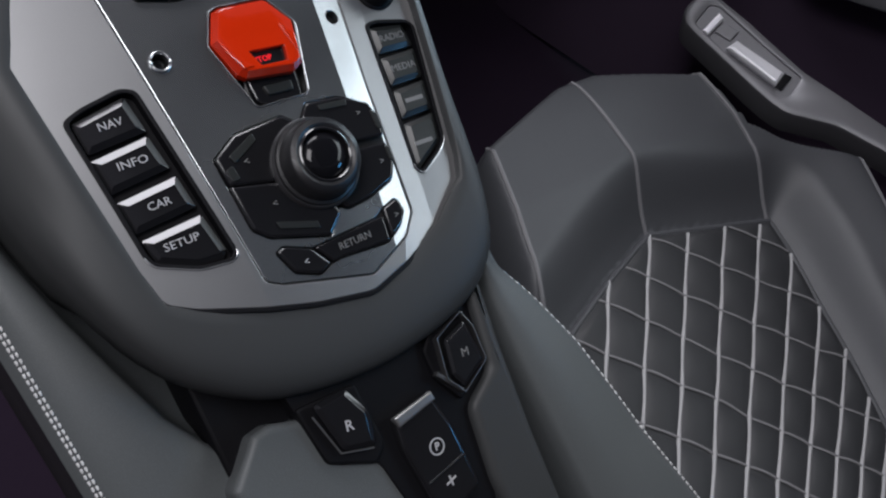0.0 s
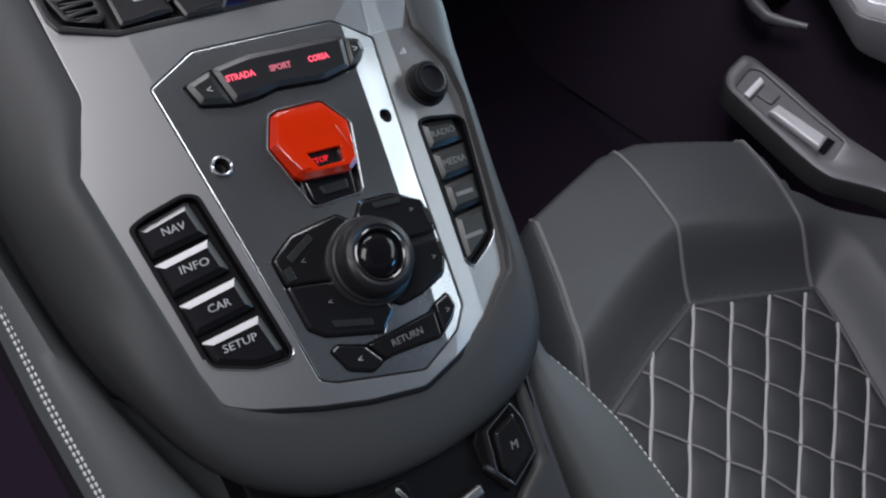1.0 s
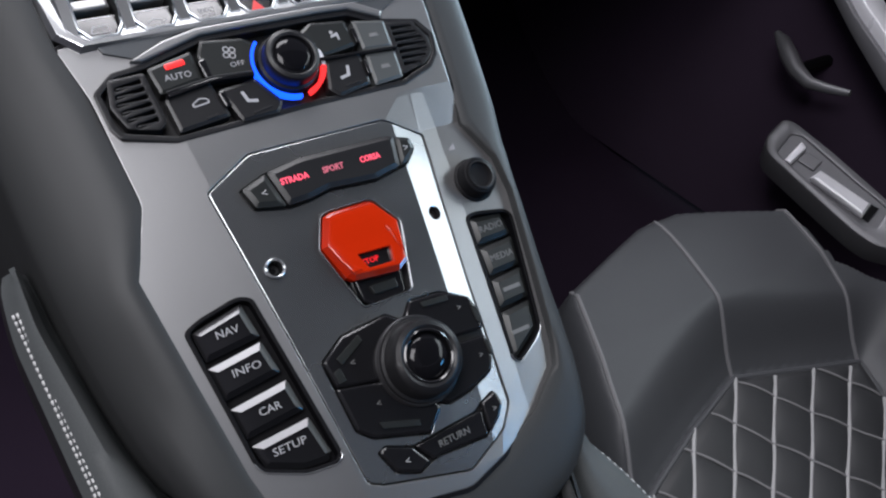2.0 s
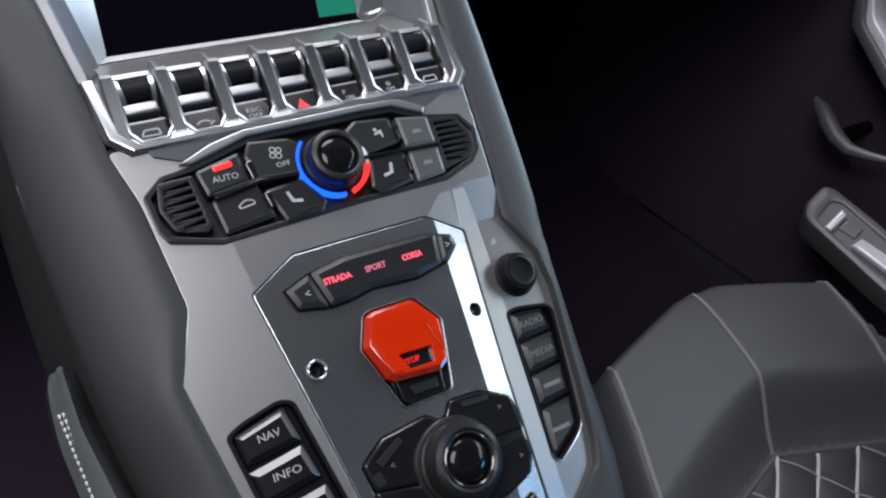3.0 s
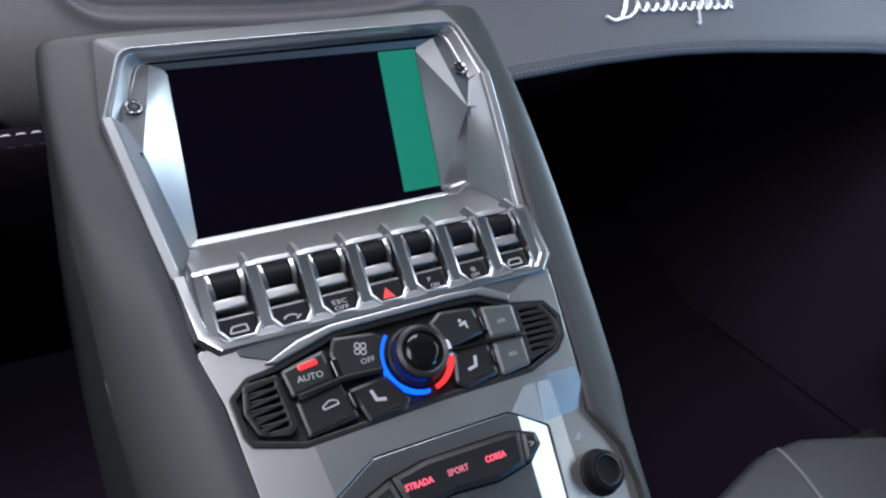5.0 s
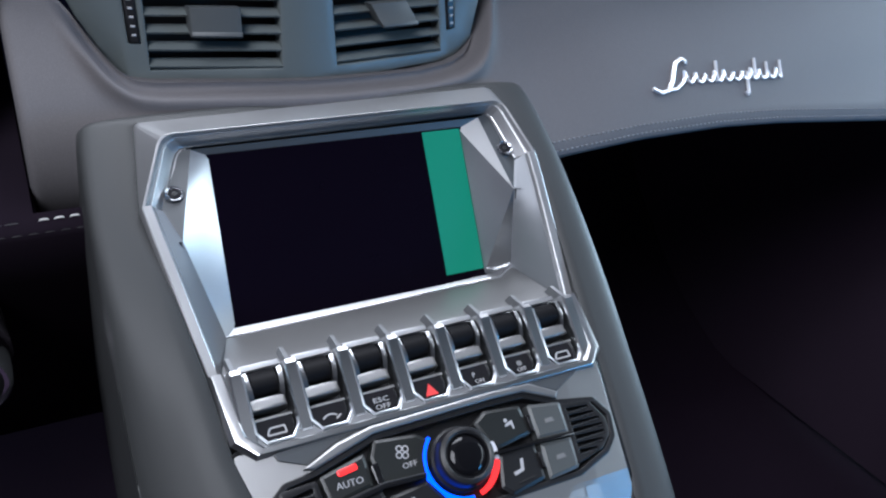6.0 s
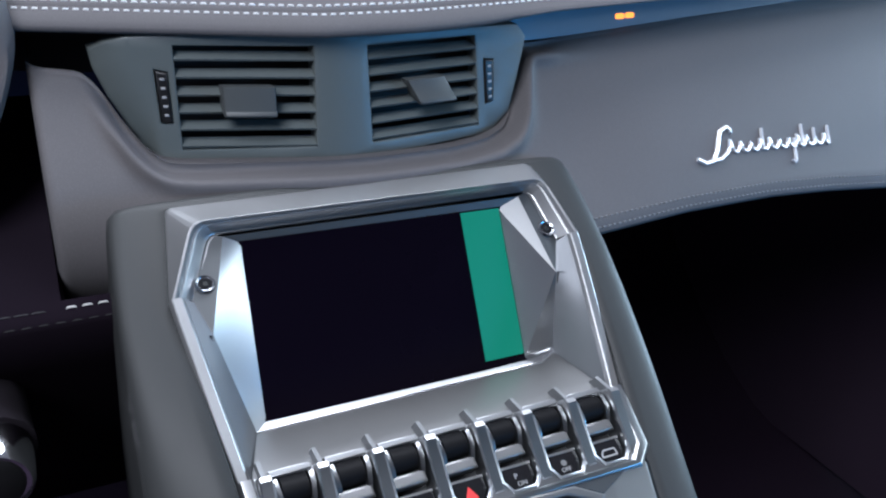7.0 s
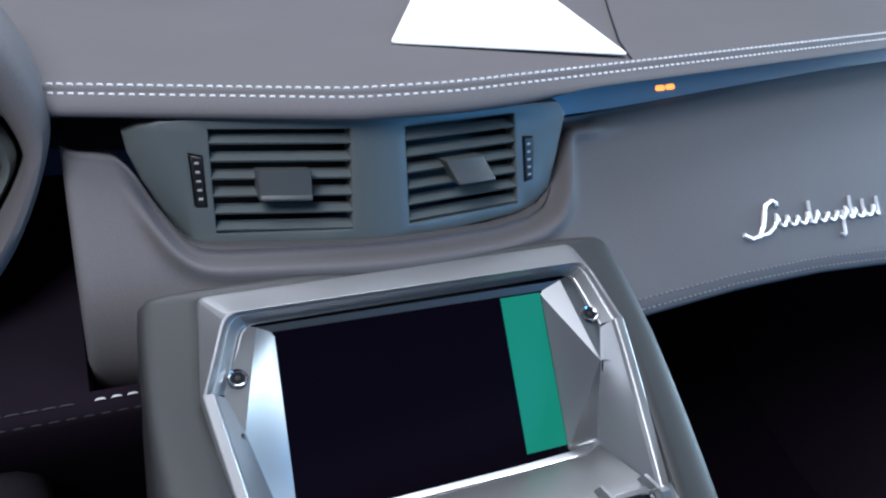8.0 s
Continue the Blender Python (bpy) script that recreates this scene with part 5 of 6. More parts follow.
def stitches(parent, path, length, gap, r, name="stitches", mat=None, lift=0.0):
    """Short threads end to end along a path of points, joined into one part."""
    bm = bmesh.new()
    pts = [Vector(p) for p in path]
    acc = [0.0]
    for a, b in zip(pts, pts[1:]):
        acc.append(acc[-1] + (b - a).length)

    def at(s):
        for n in range(len(pts) - 1):
            if s <= acc[n + 1] or n == len(pts) - 2:
                return pts[n].lerp(pts[n + 1], (s - acc[n]) / max(1e-9, acc[n + 1] - acc[n]))

    s = 0.0
    up = Vector((0, 0, 1))
    while s + length < acc[-1]:
        a, b = at(s), at(s + length)
        d = (b - a).normalized()
        w = d.cross(up).normalized() * r
        t = w.cross(d)
        rings = []
        for f, q in ((0, 0.35), (0.2, 0.9), (0.8, 0.9), (1, 0.35)):
            c = a.lerp(b, f) + up * (lift if 0.1 < f < 0.9 else lift - r)
            rings.append([bm.verts.new(c + (w * math.cos(2 * math.pi * k / 6) + t * math.sin(2 * math.pi * k / 6)) * q) for k in range(6)])
        for m, n in zip(rings, rings[1:]):
            ring_faces(bm, m, n)
        bm.faces.new(list(reversed(rings[0])))
        bm.faces.new(rings[-1])
        s += length + gap
    return tagged(part(name, bm, mat or THREAD, parent, "pale stitching thread"), kind="stuff")


for off, h in ((0.0016, -0.0440), (-0.0002, -0.0452)):
    stitches(left_pad, [con(smooth_at(L_OUT, v) + off, v, h) for v in [-0.45 + 0.01 * k for k in range(47)]], 0.0024, 0.0009, 0.0007)

right_pad = thing("tunnel_pad", tuple(con(0.14, -0.25, -0.1)), "charcoal leather tunnel pad beside the passenger seat", "tunnel pad", "tunnel pads")
R_IN = [(-0.50, 0.150), (-0.324, 0.117), (-0.274, 0.109), (-0.227, 0.102), (-0.183, 0.098), (-0.10, 0.104), (0.0, 0.114), (0.3, 0.140)]
R_OUT = [(-0.50, 0.2720), (-0.381, 0.2177), (-0.312, 0.1858), (-0.233, 0.1555), (-0.193, 0.1340), (-0.1657, 0.1162), (-0.10, 0.1110), (0.0, 0.120), (0.3, 0.146)]
rows = []
for k in range(60):
    v = -0.50 + 0.40 * k / 59
    i, o = smooth_at(R_IN, v), max(smooth_at(R_OUT, v), smooth_at(R_IN, v) + 0.006)
    rows.append([con(i - 0.004, v, -0.12), con(i - 0.002, v, -0.050), con(i, v, -0.042), con(i + 0.003, v, -0.0385), con(i + (o - i) * 0.4, v, -0.0395), con(i + (o - i) * 0.85, v, -0.0455), con(o, v, -0.0505), con(o + 0.004, v, -0.060), con(o + 0.005, v, -0.09), con(o + 0.004, v, -0.35)])
part("pad_cover", strip_loft(rows), PAD_LEATHER, right_pad, sharp=60)
stitches(right_pad, [con(smooth_at(R_OUT, v) - 0.001, v, -0.0500) for v in [-0.50 + 0.01 * k for k in range(34)]], 0.0042, 0.0014, 0.0007)

# ---- dashboard ----
dash = thing("dashboard", (0.2, 0.4, 0.6), "charcoal leather dashboard with pale stitching and central vents", "dashboard")


def fold(x):
    """Distance from the middle of the car, rounded off at the middle."""
    return math.sqrt(x * x + 0.0012)


def fas_y(x, z):
    # on the passenger's side the panel bulges a little between its edges
    bulge = 2.6 * ((z - 0.676) ** 2 - 0.0025) * step(0.15, 0.24, x)
    return 0.28 + 0.178 * (fold(x) - 0.34) + 1.01 * (z - 0.646) + min(0.0, bulge)


def fas_top(x):
    k = step(0.098, 0.138, x) if x > 0 else step(0.090, 0.138, -x)
    return 0.6790 + (0.0475 if x > 0 else 0.0430) * k + (0.03 * max(0.0, x - 0.2) if x < 0.45 else 0.0075)


def seg_dist(p, poly):
    best = 9.0
    for i in range(len(poly)):
        a, b = Vector(poly[i - 1]), Vector(poly[i])
        t = max(0.0, min(1.0, (p - a).dot(b - a) / (b - a).length_squared))
        best = min(best, (p - a.lerp(b, t)).length)
    return best


FAS_LOW = [(-0.2, 0.604), (-0.139, 0.604), (-0.130, 0.640), (0.122, 0.648), (0.13, 0.6262), (0.16, 0.6262), (0.238, 0.6249), (0.326, 0.6203), (0.40, 0.6135), (0.6, 0.590), (1.0, 0.53)]
# upper edge of the fascia: it dips under the vents
BROW = [(-0.170, 0.7310), (-0.1625, 0.7292), (-0.1570, 0.7272), (-0.1427, 0.7258), (-0.1345, 0.7246), (-0.1270, 0.7177), (-0.1206, 0.7065), (-0.1139, 0.6974), (-0.1083, 0.6901), (-0.1010, 0.6852), (-0.0880, 0.6838), (-0.0588, 0.6832),
        (0.0103, 0.6812), (0.0704, 0.6795), (0.0967, 0.6810), (0.1122, 0.6853), (0.1215, 0.6935), (0.1280, 0.7050), (0.1340, 0.7180), (0.1420, 0.7255)]


def brow(x):
    if x > 0.145:
        return fas_top(x)
    return sum(smooth_at(BROW + [(0.16, fas_top(0.16)), (0.2, fas_top(0.2))], x + d) for d in (-0.003, -0.0015, 0.0, 0.0015, 0.003)) / 5


xs = [-0.1628, -0.1620, -0.1605] + [-0.1585 + 0.0022 * k for k in range(150)] + [0.18 + 0.03 * k for k in range(28)]
BROW_LINE = [(x, brow(x)) for x in [-0.170 + 0.003 * k for k in range(158)]] + [(0.301, 0.85), (-0.17, 0.85)]
DROPS = [0.0, 0.0008, 0.0018, 0.003, 0.0042, 0.0055, 0.007, 0.0085, 0.010, 0.0115, 0.013, 0.0145, 0.0165, 0.019, 0.022, 0.026]
rows = []
for n, x in enumerate(xs):
    top, low = brow(x), smooth_at(FAS_LOW, x)
    wrap = (0.0060, 0.0024, 0.0006)[n] if n < 3 else 0.0
    curl = step(-0.095, -0.125, x)
    rim = step(-0.140, -0.118, x) * (1 - step(0.158, 0.190, x))
    row = [(x, fas_y(x, low) + 0.014, low - 0.001), (x, fas_y(x, low) + 0.006, low - 0.0045), (x, fas_y(x, low) + 0.001, low - 0.003)]
    zs = [low + (top - 0.026 - low) * k / 9 for k in range(9)] + [top - d for d in reversed(DROPS)]
    for z in zs:
        d = seg_dist(Vector((x, z)), BROW_LINE)
        out = rim * (0.0050 * math.exp(-((d - 0.0092) / 0.0038) ** 2) - 0.0055 * math.exp(-(d / 0.0052) ** 2)) - (1 - rim) * 0.0012 * math.exp(-(d / 0.0016) ** 2)
        row.append((x, fas_y(x, z) - out, z + 0.7 * out))
    y0 = fas_y(x, top) + 0.003 * rim
    row += [(x, y0 + 0.0022, top + 0.0006 - 0.0020 * rim), (x, y0 + 0.008, top - 0.0020 * rim), (x, y0 + 0.050, top - 0.010)]
    # towards the driver it curves back as it goes down
    rows.append([Vector((p[0], p[1] + wrap + curl * 11.5 * max(0.0, 0.687 - p[2]) ** 2, p[2])) for p in row])
rows.insert(0, [p + Vector((0.002, 0.10, 0)) for p in rows[0]])
part("fascia", strip_loft(rows), LEATHER, dash, "charcoal leather fascia panel", sharp=70)
# stitched lower edge of the passenger's fascia
for dz in (0.0065, 0.0018):
    stitches(dash, [(x, fas_y(x, smooth_at(FAS_LOW, x) + dz) - 0.0003, smooth_at(FAS_LOW, x) + dz) for x in [0.145 + 0.01 * k for k in range(50)]], 0.0034, 0.0012, 0.0007, mat=MIDCORD)


def pad_y(x):
    d = max(0.0, x - 0.035) * 0.205 if x > 0 else max(0.0, -x - 0.005) * 0.36
    return 0.2895 + math.sqrt(d * d + 0.00001) - 0.003


xs = [-1.0, -0.8, -0.6, -0.45, -0.35] + [-0.30 + 0.01 * k for k in range(71)] + [0.45, 0.55, 0.7, 0.85, 1.0]
PAD_PROFILE = [(0.90, 0.800), (0.60, 0.782), (0.40, 0.774), (0.20, 0.768), (0.08, 0.7645), (0.02, 0.7628), (0.004, 0.7622), (0.0014, 0.7616), (0.0006, 0.7598), (-0.0006, 0.7588), (-0.0018, 0.7594), (-0.0028, 0.7602),
               (-0.0070, 0.7575), (-0.0105, 0.7548), (-0.0130, 0.7520), (-0.0135, 0.7498), (-0.0115, 0.7480), (-0.004, 0.7468), (0.05, 0.7462), (0.10, 0.70)]
part("dash_pad", strip_loft([[Vector((x, pad_y(x) + d, z if z > 0.7575 else z + (0.7575 - z) * 0.50 * step(0.08, 0.16, x))) for d, z in PAD_PROFILE] for x in xs]), LEATHER, dash, "charcoal leather dash top pad", sharp=70)
for d, z in ((0.0042, 0.7624), (-0.0042, 0.7590)):
    stitches(dash, [(x, pad_y(x) + d, z) for x in [-0.30 + 0.01 * k for k in range(100)]], 0.0040, 0.0013, 0.00085, lift=0.0002)
part("pad_seam", tube([(0.2000, pad_y(0.2) + 0.012, 0.7625), (0.2283, 0.3889, 0.7642), (0.30, 0.51, 0.7672), (0.3864, 0.6546, 0.7715)], 0.0010, 6), SUEDE, dash, "dark seam across the dash top")

# trim strip with an amber lamp
bm_rows = []
for k in range(46):
    x = 0.122 + 0.02 * k
    y, dz = fas_y(x, 0.728), fas_top(x) - 0.7280
    bm_rows.append([Vector((x, y + 0.020, 0.7240 + dz)), Vector((x, y + 0.0042, 0.7282 + dz)), Vector((x, y + 0.0046, 0.7300 + dz)), Vector((x, y + 0.0066, 0.7375 + dz)), Vector((x, y + 0.0088, 0.7460 + dz)), Vector((x, y + 0.0120, 0.7490 + dz)), Vector((x, y + 0.045, 0.7500 + dz))])
part("trim_strip", strip_loft(bm_rows), STRIP, dash, "satin blue-grey trim strip", sharp=30)
for x0 in (0.2420, 0.2522):
    y = fas_y(x0, 0.728)
    part("amber_lamp", stack([[(x0 + a, y + 0.0058 + b * 0.0010 - o, 0.7345 + b * 0.0036) for a, b in ((-0.0030, 0), (0.0030, 0), (0.0042, 0.3), (0.0042, 0.7), (0.0030, 1), (-0.0030, 1), (-0.0042, 0.7), (-0.0042, 0.3))] for o in (-0.001, 0.0008)]), AMBER, dash, "lit amber warning lamp")

# script badge: a flowing chrome line, not lettered
BADGE_TILT = -0.077


def badge_at(s, up):
    """A point of the badge: s runs along its base line, up stands on it, leaning forward."""
    x = 0.262 + 0.156 * s + 0.28 * up
    z = 0.6525 + BADGE_TILT * 0.156 * s + up
    return (x, fas_y(x, z) - 0.0012, z)


wave, turns = [], 11
for k in range(16 * turns + 1):
    s, a = k / (16 * turns), 2 * math.pi * k / 16
    tall = 0.0031 + 0.0007 * math.sin(1.7 * a / 6.0 + 0.5)
    wave.append(badge_at(0.20 + 0.78 * s + 0.010 * math.sin(a), 0.0002 + tall * (1 - math.cos(a)) * 0.9))
badge = part("script_badge", tube(wave, 0.00135, 7), BADGE_SILVER, dash, "raised chrome script badge")
# the opening flourish, then tall and low strokes along the line
LOOP = [(0.00, -0.0020), (0.05, -0.0048), (0.10, -0.0038), (0.135, 0.0010), (0.155, 0.0070), (0.180, 0.0125), (0.225, 0.0148), (0.255, 0.0132), (0.250, 0.0112)]
STROKES = [(LOOP, 0.0017), ([(0.10, -0.0036), (0.16, -0.0030), (0.21, 0.0004)], 0.0014)]
for s, lo, hi in ((0.470, 0.0, 0.0125), (0.700, -0.0085, 0.0050), (0.775, 0.0, 0.0132), (0.870, 0.0, 0.0105), (0.985, 0.0, 0.0112)):
    STROKES.append(([(s - 0.004, lo), (s - 0.002, lo * 0.5 + hi * 0.3), (s, lo * 0.3 + hi * 0.7), (s + 0.006, hi)], 0.0015))
STROKES.append(([(0.700, -0.0085), (0.682, -0.0098), (0.668, -0.0078)], 0.0012))
for line, r in STROKES:
    part("badge_stroke", tube([badge_at(*q) for q in line], r, 7), BADGE_SILVER, badge)

# ---- central vents ----
vents = thing("air_vent", (0.0, 0.30, 0.68), "grey twin central air vents with adjusting tabs", "air vent")


def vent_y(x, z):
    f = 0.302 * max(0.0, -x) if x < 0 else 0.158 * x
    return 0.2785 + math.sqrt(f * f + 0.00002) - 0.0045 + 0.10 * (z - 0.685)


def vmap(x, z, h):
    return Vector((x, vent_y(x, z) - h, z))


PANEL = [(-0.1310, 0.7385), (-0.1295, 0.7278), (-0.1240, 0.7130), (-0.1170, 0.6990), (-0.1070, 0.6820), (-0.0960, 0.6755), (-0.040, 0.6765), (-0.014, 0.6765), (-0.004, 0.6765), (0.004, 0.6765), (0.014, 0.6765), (0.050, 0.6765), (0.0920, 0.6780), (0.1065, 0.6800),
         (0.1195, 0.6910), (0.1256, 0.7130), (0.1316, 0.7375), (0.1245, 0.7455), (0.060, 0.7475), (0.014, 0.7475), (0.004, 0.7475), (-0.004, 0.7475), (-0.014, 0.7475), (-0.060, 0.7475), (-0.0985, 0.7472), (-0.1126, 0.7463), (-0.1227, 0.7434)]
HOLE_L = [(-0.0882, 0.7420), (-0.0885, 0.6835), (-0.0155, 0.6848), (-0.0145, 0.7420)]
HOLE_R = [(0.0172, 0.7410), (0.0190, 0.6842), (0.0952, 0.6848), (0.0915, 0.7410)]
WHEEL_L = [(-0.0992, 0.7290), (-0.0984, 0.6990), (-0.0918, 0.6990), (-0.0922, 0.7275)]
WHEEL_R = [(0.0984, 0.7265), (0.1003, 0.6975), (0.1063, 0.6990), (0.1060, 0.7255)]
vp = plate(PANEL, [HOLE_L, HOLE_R, WHEEL_L, WHEEL_R], -0.012, 0.0, 0.0012, 0.0008, cuts=0.02)
for u in (-0.03, -0.02, -0.012, -0.006, 0.0, 0.006, 0.012, 0.02, 0.03):
    bmesh.ops.bisect_plane(vp, geom=vp.verts[:] + vp.edges[:] + vp.faces[:], plane_co=(u, 0, 0), plane_no=(1, 0, 0))
for k in range(16):
    bmesh.ops.bisect_plane(vp, geom=vp.verts[:] + vp.edges[:] + vp.faces[:], plane_co=(-0.0995 - 0.002 * k, 0, 0), plane_no=(1, 0, 0))
for k in range(16):
    near = [f for f in vp.faces if f.calc_center_median().x < -0.094]
    bmesh.ops.bisect_plane(vp, geom=list({e for f in near for e in f.edges}) + near, plane_co=(0, 0.680 + 0.004 * k, 0), plane_no=(0, 1, 0))
# its lower corner on the driver's side rolls back
for q in vp.verts:
    d = min(((q.co.xy - Vector(a).lerp(Vector(b), k / 6)).length for a, b in zip(PANEL[:5], PANEL[1:6]) for k in range(7)))
    if q.co.x < -0.0995:
        q.co.z -= 0.0075 * max(0.0, 1 - d / 0.019) ** 2 * step(-0.0995, -0.106, q.co.x)
part("vent_panel", vp, VENTGREY, vents, "grey moulded vent panel", warp=vmap, sharp=35)
part("duct", stack([[(-0.096, 0.318, 0.680), (0.102, 0.318, 0.680), (0.102, 0.318, 0.745), (-0.096, 0.318, 0.745)], [(-0.096, 0.40, 0.680), (0.102, 0.40, 0.680), (0.102, 0.40, 0.745), (-0.096, 0.40, 0.745)]]), BLACK, vents, "dark duct behind the slats")
for (tl, bl, br, tr), n in ((HOLE_L, 6), (HOLE_R, 6)):
    for k in range(n):
        t = (k + 0.55) / n
        z = bl[1] + (tl[1] - bl[1]) * t
        x0, x1 = bl[0] + (tl[0] - bl[0]) * t, br[0] + (tr[0] - br[0]) * t
        bm = stack([[(x0 - 0.001, z - 0.0040, -0.0006), (x1 + 0.001, z - 0.0040, -0.0006), (x1 + 0.001, z - 0.0028, 0.0002), (x0 - 0.001, z - 0.0028, 0.0002)],
                    [(x0 - 0.001, z - 0.0008, -0.0074), (x1 + 0.001, z - 0.0008, -0.0074), (x1 + 0.001, z + 0.0004, -0.0068), (x0 - 0.001, z + 0.0004, -0.0068)]])
        part("slat", bm, VENTGREY, vents, warp=vmap)
for x0, x1, z0, z1, slant, top, low in ((-0.0658, -0.0378, 0.7042, 0.7212, 0.0, 0.0070, 0.0074), (0.0397, 0.0660, 0.7062, 0.7208, 0.0075, 0.0075, 0.0110)):
    # a slightly dished plate with a rolled lower lip
    prof = [(z1 - 0.0012, -0.004), (z1, top - 0.0012), (z1 - 0.0004, top), (z0 + 0.0034, low), (z0 + 0.0026, low + 0.0010), (z0 + 0.0012, low + 0.0012), (z0, low), (z0 + 0.0008, low - 0.003), (z0 + 0.004, -0.004)]
    tab = []
    for x, k in ((x0, 0.70), (x0 + 0.0006, 0.95), (x0 + 0.0016, 1.0), (x1 - 0.0016, 1.0), (x1 - 0.0006, 0.95), (x1, 0.70)):
        zm = (z0 + z1) / 2
        tab.append([(x + slant * (z1 - z) / (z1 - z0), zm + (z - zm) * (0.9 + 0.1 * k), h if h < 0 else h * k) for z, h in prof])
    part("vent_tab", stack(tab), TABGREY, vents, "smooth grey adjusting tab", warp=vmap, sharp=40)
for w in (WHEEL_L, WHEEL_R):
    (ax, az), (bx, bz), (cx, cz), (dx, dz) = w
    whl = part("thumb_wheel", prism(inset(ccw(w), 0.0004), -0.008, 0.0012, 0.0012, 3), BLACK, vents, "ribbed black thumb wheel", warp=vmap)
    for k in range(5):
        z = bz + (az - bz) * (k + 1.0) / 6
        xm = (ax + bx + cx + dx) / 4 + (z - 0.713) * (ax - bx) / (az - bz)
        part("rib_mark", prism([(xm - 0.0012, z - 0.0007), (xm + 0.0012, z - 0.0007), (xm + 0.0012, z + 0.0007), (xm - 0.0012, z + 0.0007)], 0.001, 0.0018, 0.0003, 1), PRINT, whl, warp=vmap)

# ---- white card lying on the dash ----
card = bmesh.new()
quad = [(0.0537, 0.4084), (0.1970, 0.3330), (0.3640, 0.8100), (0.2420, 0.8100)]
cp = rounded(quad, 0.004)
card = stack([[(x, y, 0.7630 + 0.028 * max(0, y - 0.36) + dz) for x, y in cp] for dz in (0.0022, 0.0034)])
tagged(part("paper_card", card, PAPER), "blank white card lying flat on the dash top", "card")

# ---- driver's side: knee panel, wheel, ignition ring ----
knee = thing("knee_panel", (-0.4, 0.3, 0.5), "black suede knee panel with a pale stitch line", "knee panel")
KNEE_FACE = [(0.256, 0.624), (0.2455, 0.6190), (0.244, 0.614), (0.262, 0.58), (0.34, 0.45), (0.50, 0.30)]
rows = []
for x in [-0.95, -0.7, -0.5, -0.4, -0.3, -0.24, -0.20, -0.180, -0.1640, -0.1620, -0.15, -0.14, -0.12]:
    # a ledge behind its upper edge, but none where the fascia comes down
    back = [(0.42, 0.690), (0.34, 0.652)] if x < -0.163 else [(0.42, 0.52), (0.29, 0.600)]
    rows.append([Vector((x, y, z)) for y, z in back + KNEE_FACE])
part("panel_cover", strip_loft(rows), VELVET, knee, sharp=50)
stitches(knee, [(x, 0.2505, 0.6222) for x in (-0.162, -0.150, -0.125)], 0.0052, 0.0026, 0.0006)
# Further left the seam lies in shade, put in here as a darker thread.
stitches(knee, [(x, 0.2505, 0.6220) for x in (-0.40, -0.30, -0.166)], 0.0070, 0.0012, 0.0003, mat=LEATHER_SEAT)
stitches(knee, [(x, 0.2447, 0.6172) for x in (-0.40, -0.30, -0.125)], 0.0050, 0.0030, 0.0003, mat=INSERT_CLOTH)
stalk = thing("steering_column", (-0.19, 0.30, 0.5), "black steering column cover with a chrome-ringed lock", "steering column")

# hood round the driver's instruments
hood = thing("instrument_hood", (-0.37, 0.33, 0.72), "dark leather hood round the driver's instruments", "instrument hood")
HOOD_OUT = [(-0.37, 0.838), (-0.28, 0.832), (-0.215, 0.818), (-0.1812, 0.7961), (-0.1691, 0.7744), (-0.1642, 0.7496), (-0.1670, 0.7332), (-0.1794, 0.7007), (-0.1999, 0.6664), (-0.235, 0.640), (-0.37, 0.632)]
HOOD_IN = [(-0.37, 0.802), (-0.285, 0.798), (-0.228, 0.786), (-0.2010, 0.7680), (-0.1875, 0.7526), (-0.1790, 0.7315), (-0.1823, 0.7179), (-0.1959, 0.6943), (-0.2120, 0.6760), (-0.245, 0.658), (-0.37, 0.652)]


def round_driver(p):
    return relax(densify(p[:-1] + [(-0.74 - a, b) for a, b in reversed(p)][:-1], 4), 4)


ho, hi = round_driver(HOOD_OUT), round_driver(HOOD_IN)


def hood_ring(k, back, grow=0.0):
    return [(a[0] + (b[0] - a[0]) * k + grow * (a[0] + 0.37), 0.310 + 0.20 * (a[1] - 0.73) + back, a[1] + (b[1] - a[1]) * k + grow * (a[1] - 0.73)) for a, b in zip(ho, hi)]


part("hood_cover", stack([hood_ring(0, 0.16, -0.05), hood_ring(0, 0.05), hood_ring(0.0, 0.018), hood_ring(0.08, 0.008), hood_ring(0.30, 0.001), hood_ring(0.60, 0.0), hood_ring(0.88, 0.005), hood_ring(1.0, 0.014), hood_ring(1.04, 0.05), hood_ring(1.1, 0.09)], cap_bottom=False), LEATHER, hood, sharp=60)
part("gauge_frame", stack([hood_ring(1.35, 0.088), hood_ring(1.35, 0.045), hood_ring(1.6, 0.040), hood_ring(1.9, 0.050), hood_ring(1.95, 0.088)]), VENTGREY, hood, "grey frame round the gauges")

LK = Vector((-0.206, 0.205, 0.560))
lk = [[tuple(LK + Vector((r * math.cos(2 * math.pi * k / 28), -o, r * math.sin(2 * math.pi * k / 28)))) for k in range(28)] for r, o in ((0.019, -0.02), (0.019, 0.004), (0.017, 0.007), (0.0145, 0.006))]
part("lock_ring", stack(lk), BRIGHT, stalk, "chrome ring")
part("lock_face", stack([[tuple(LK + Vector((r * math.cos(2 * math.pi * k / 28), -o, r * math.sin(2 * math.pi * k / 28)))) for k in range(28)] for r, o in ((0.0145, 0.0), (0.0145, 0.0065), (0.012, 0.008))]), BLACK, stalk)
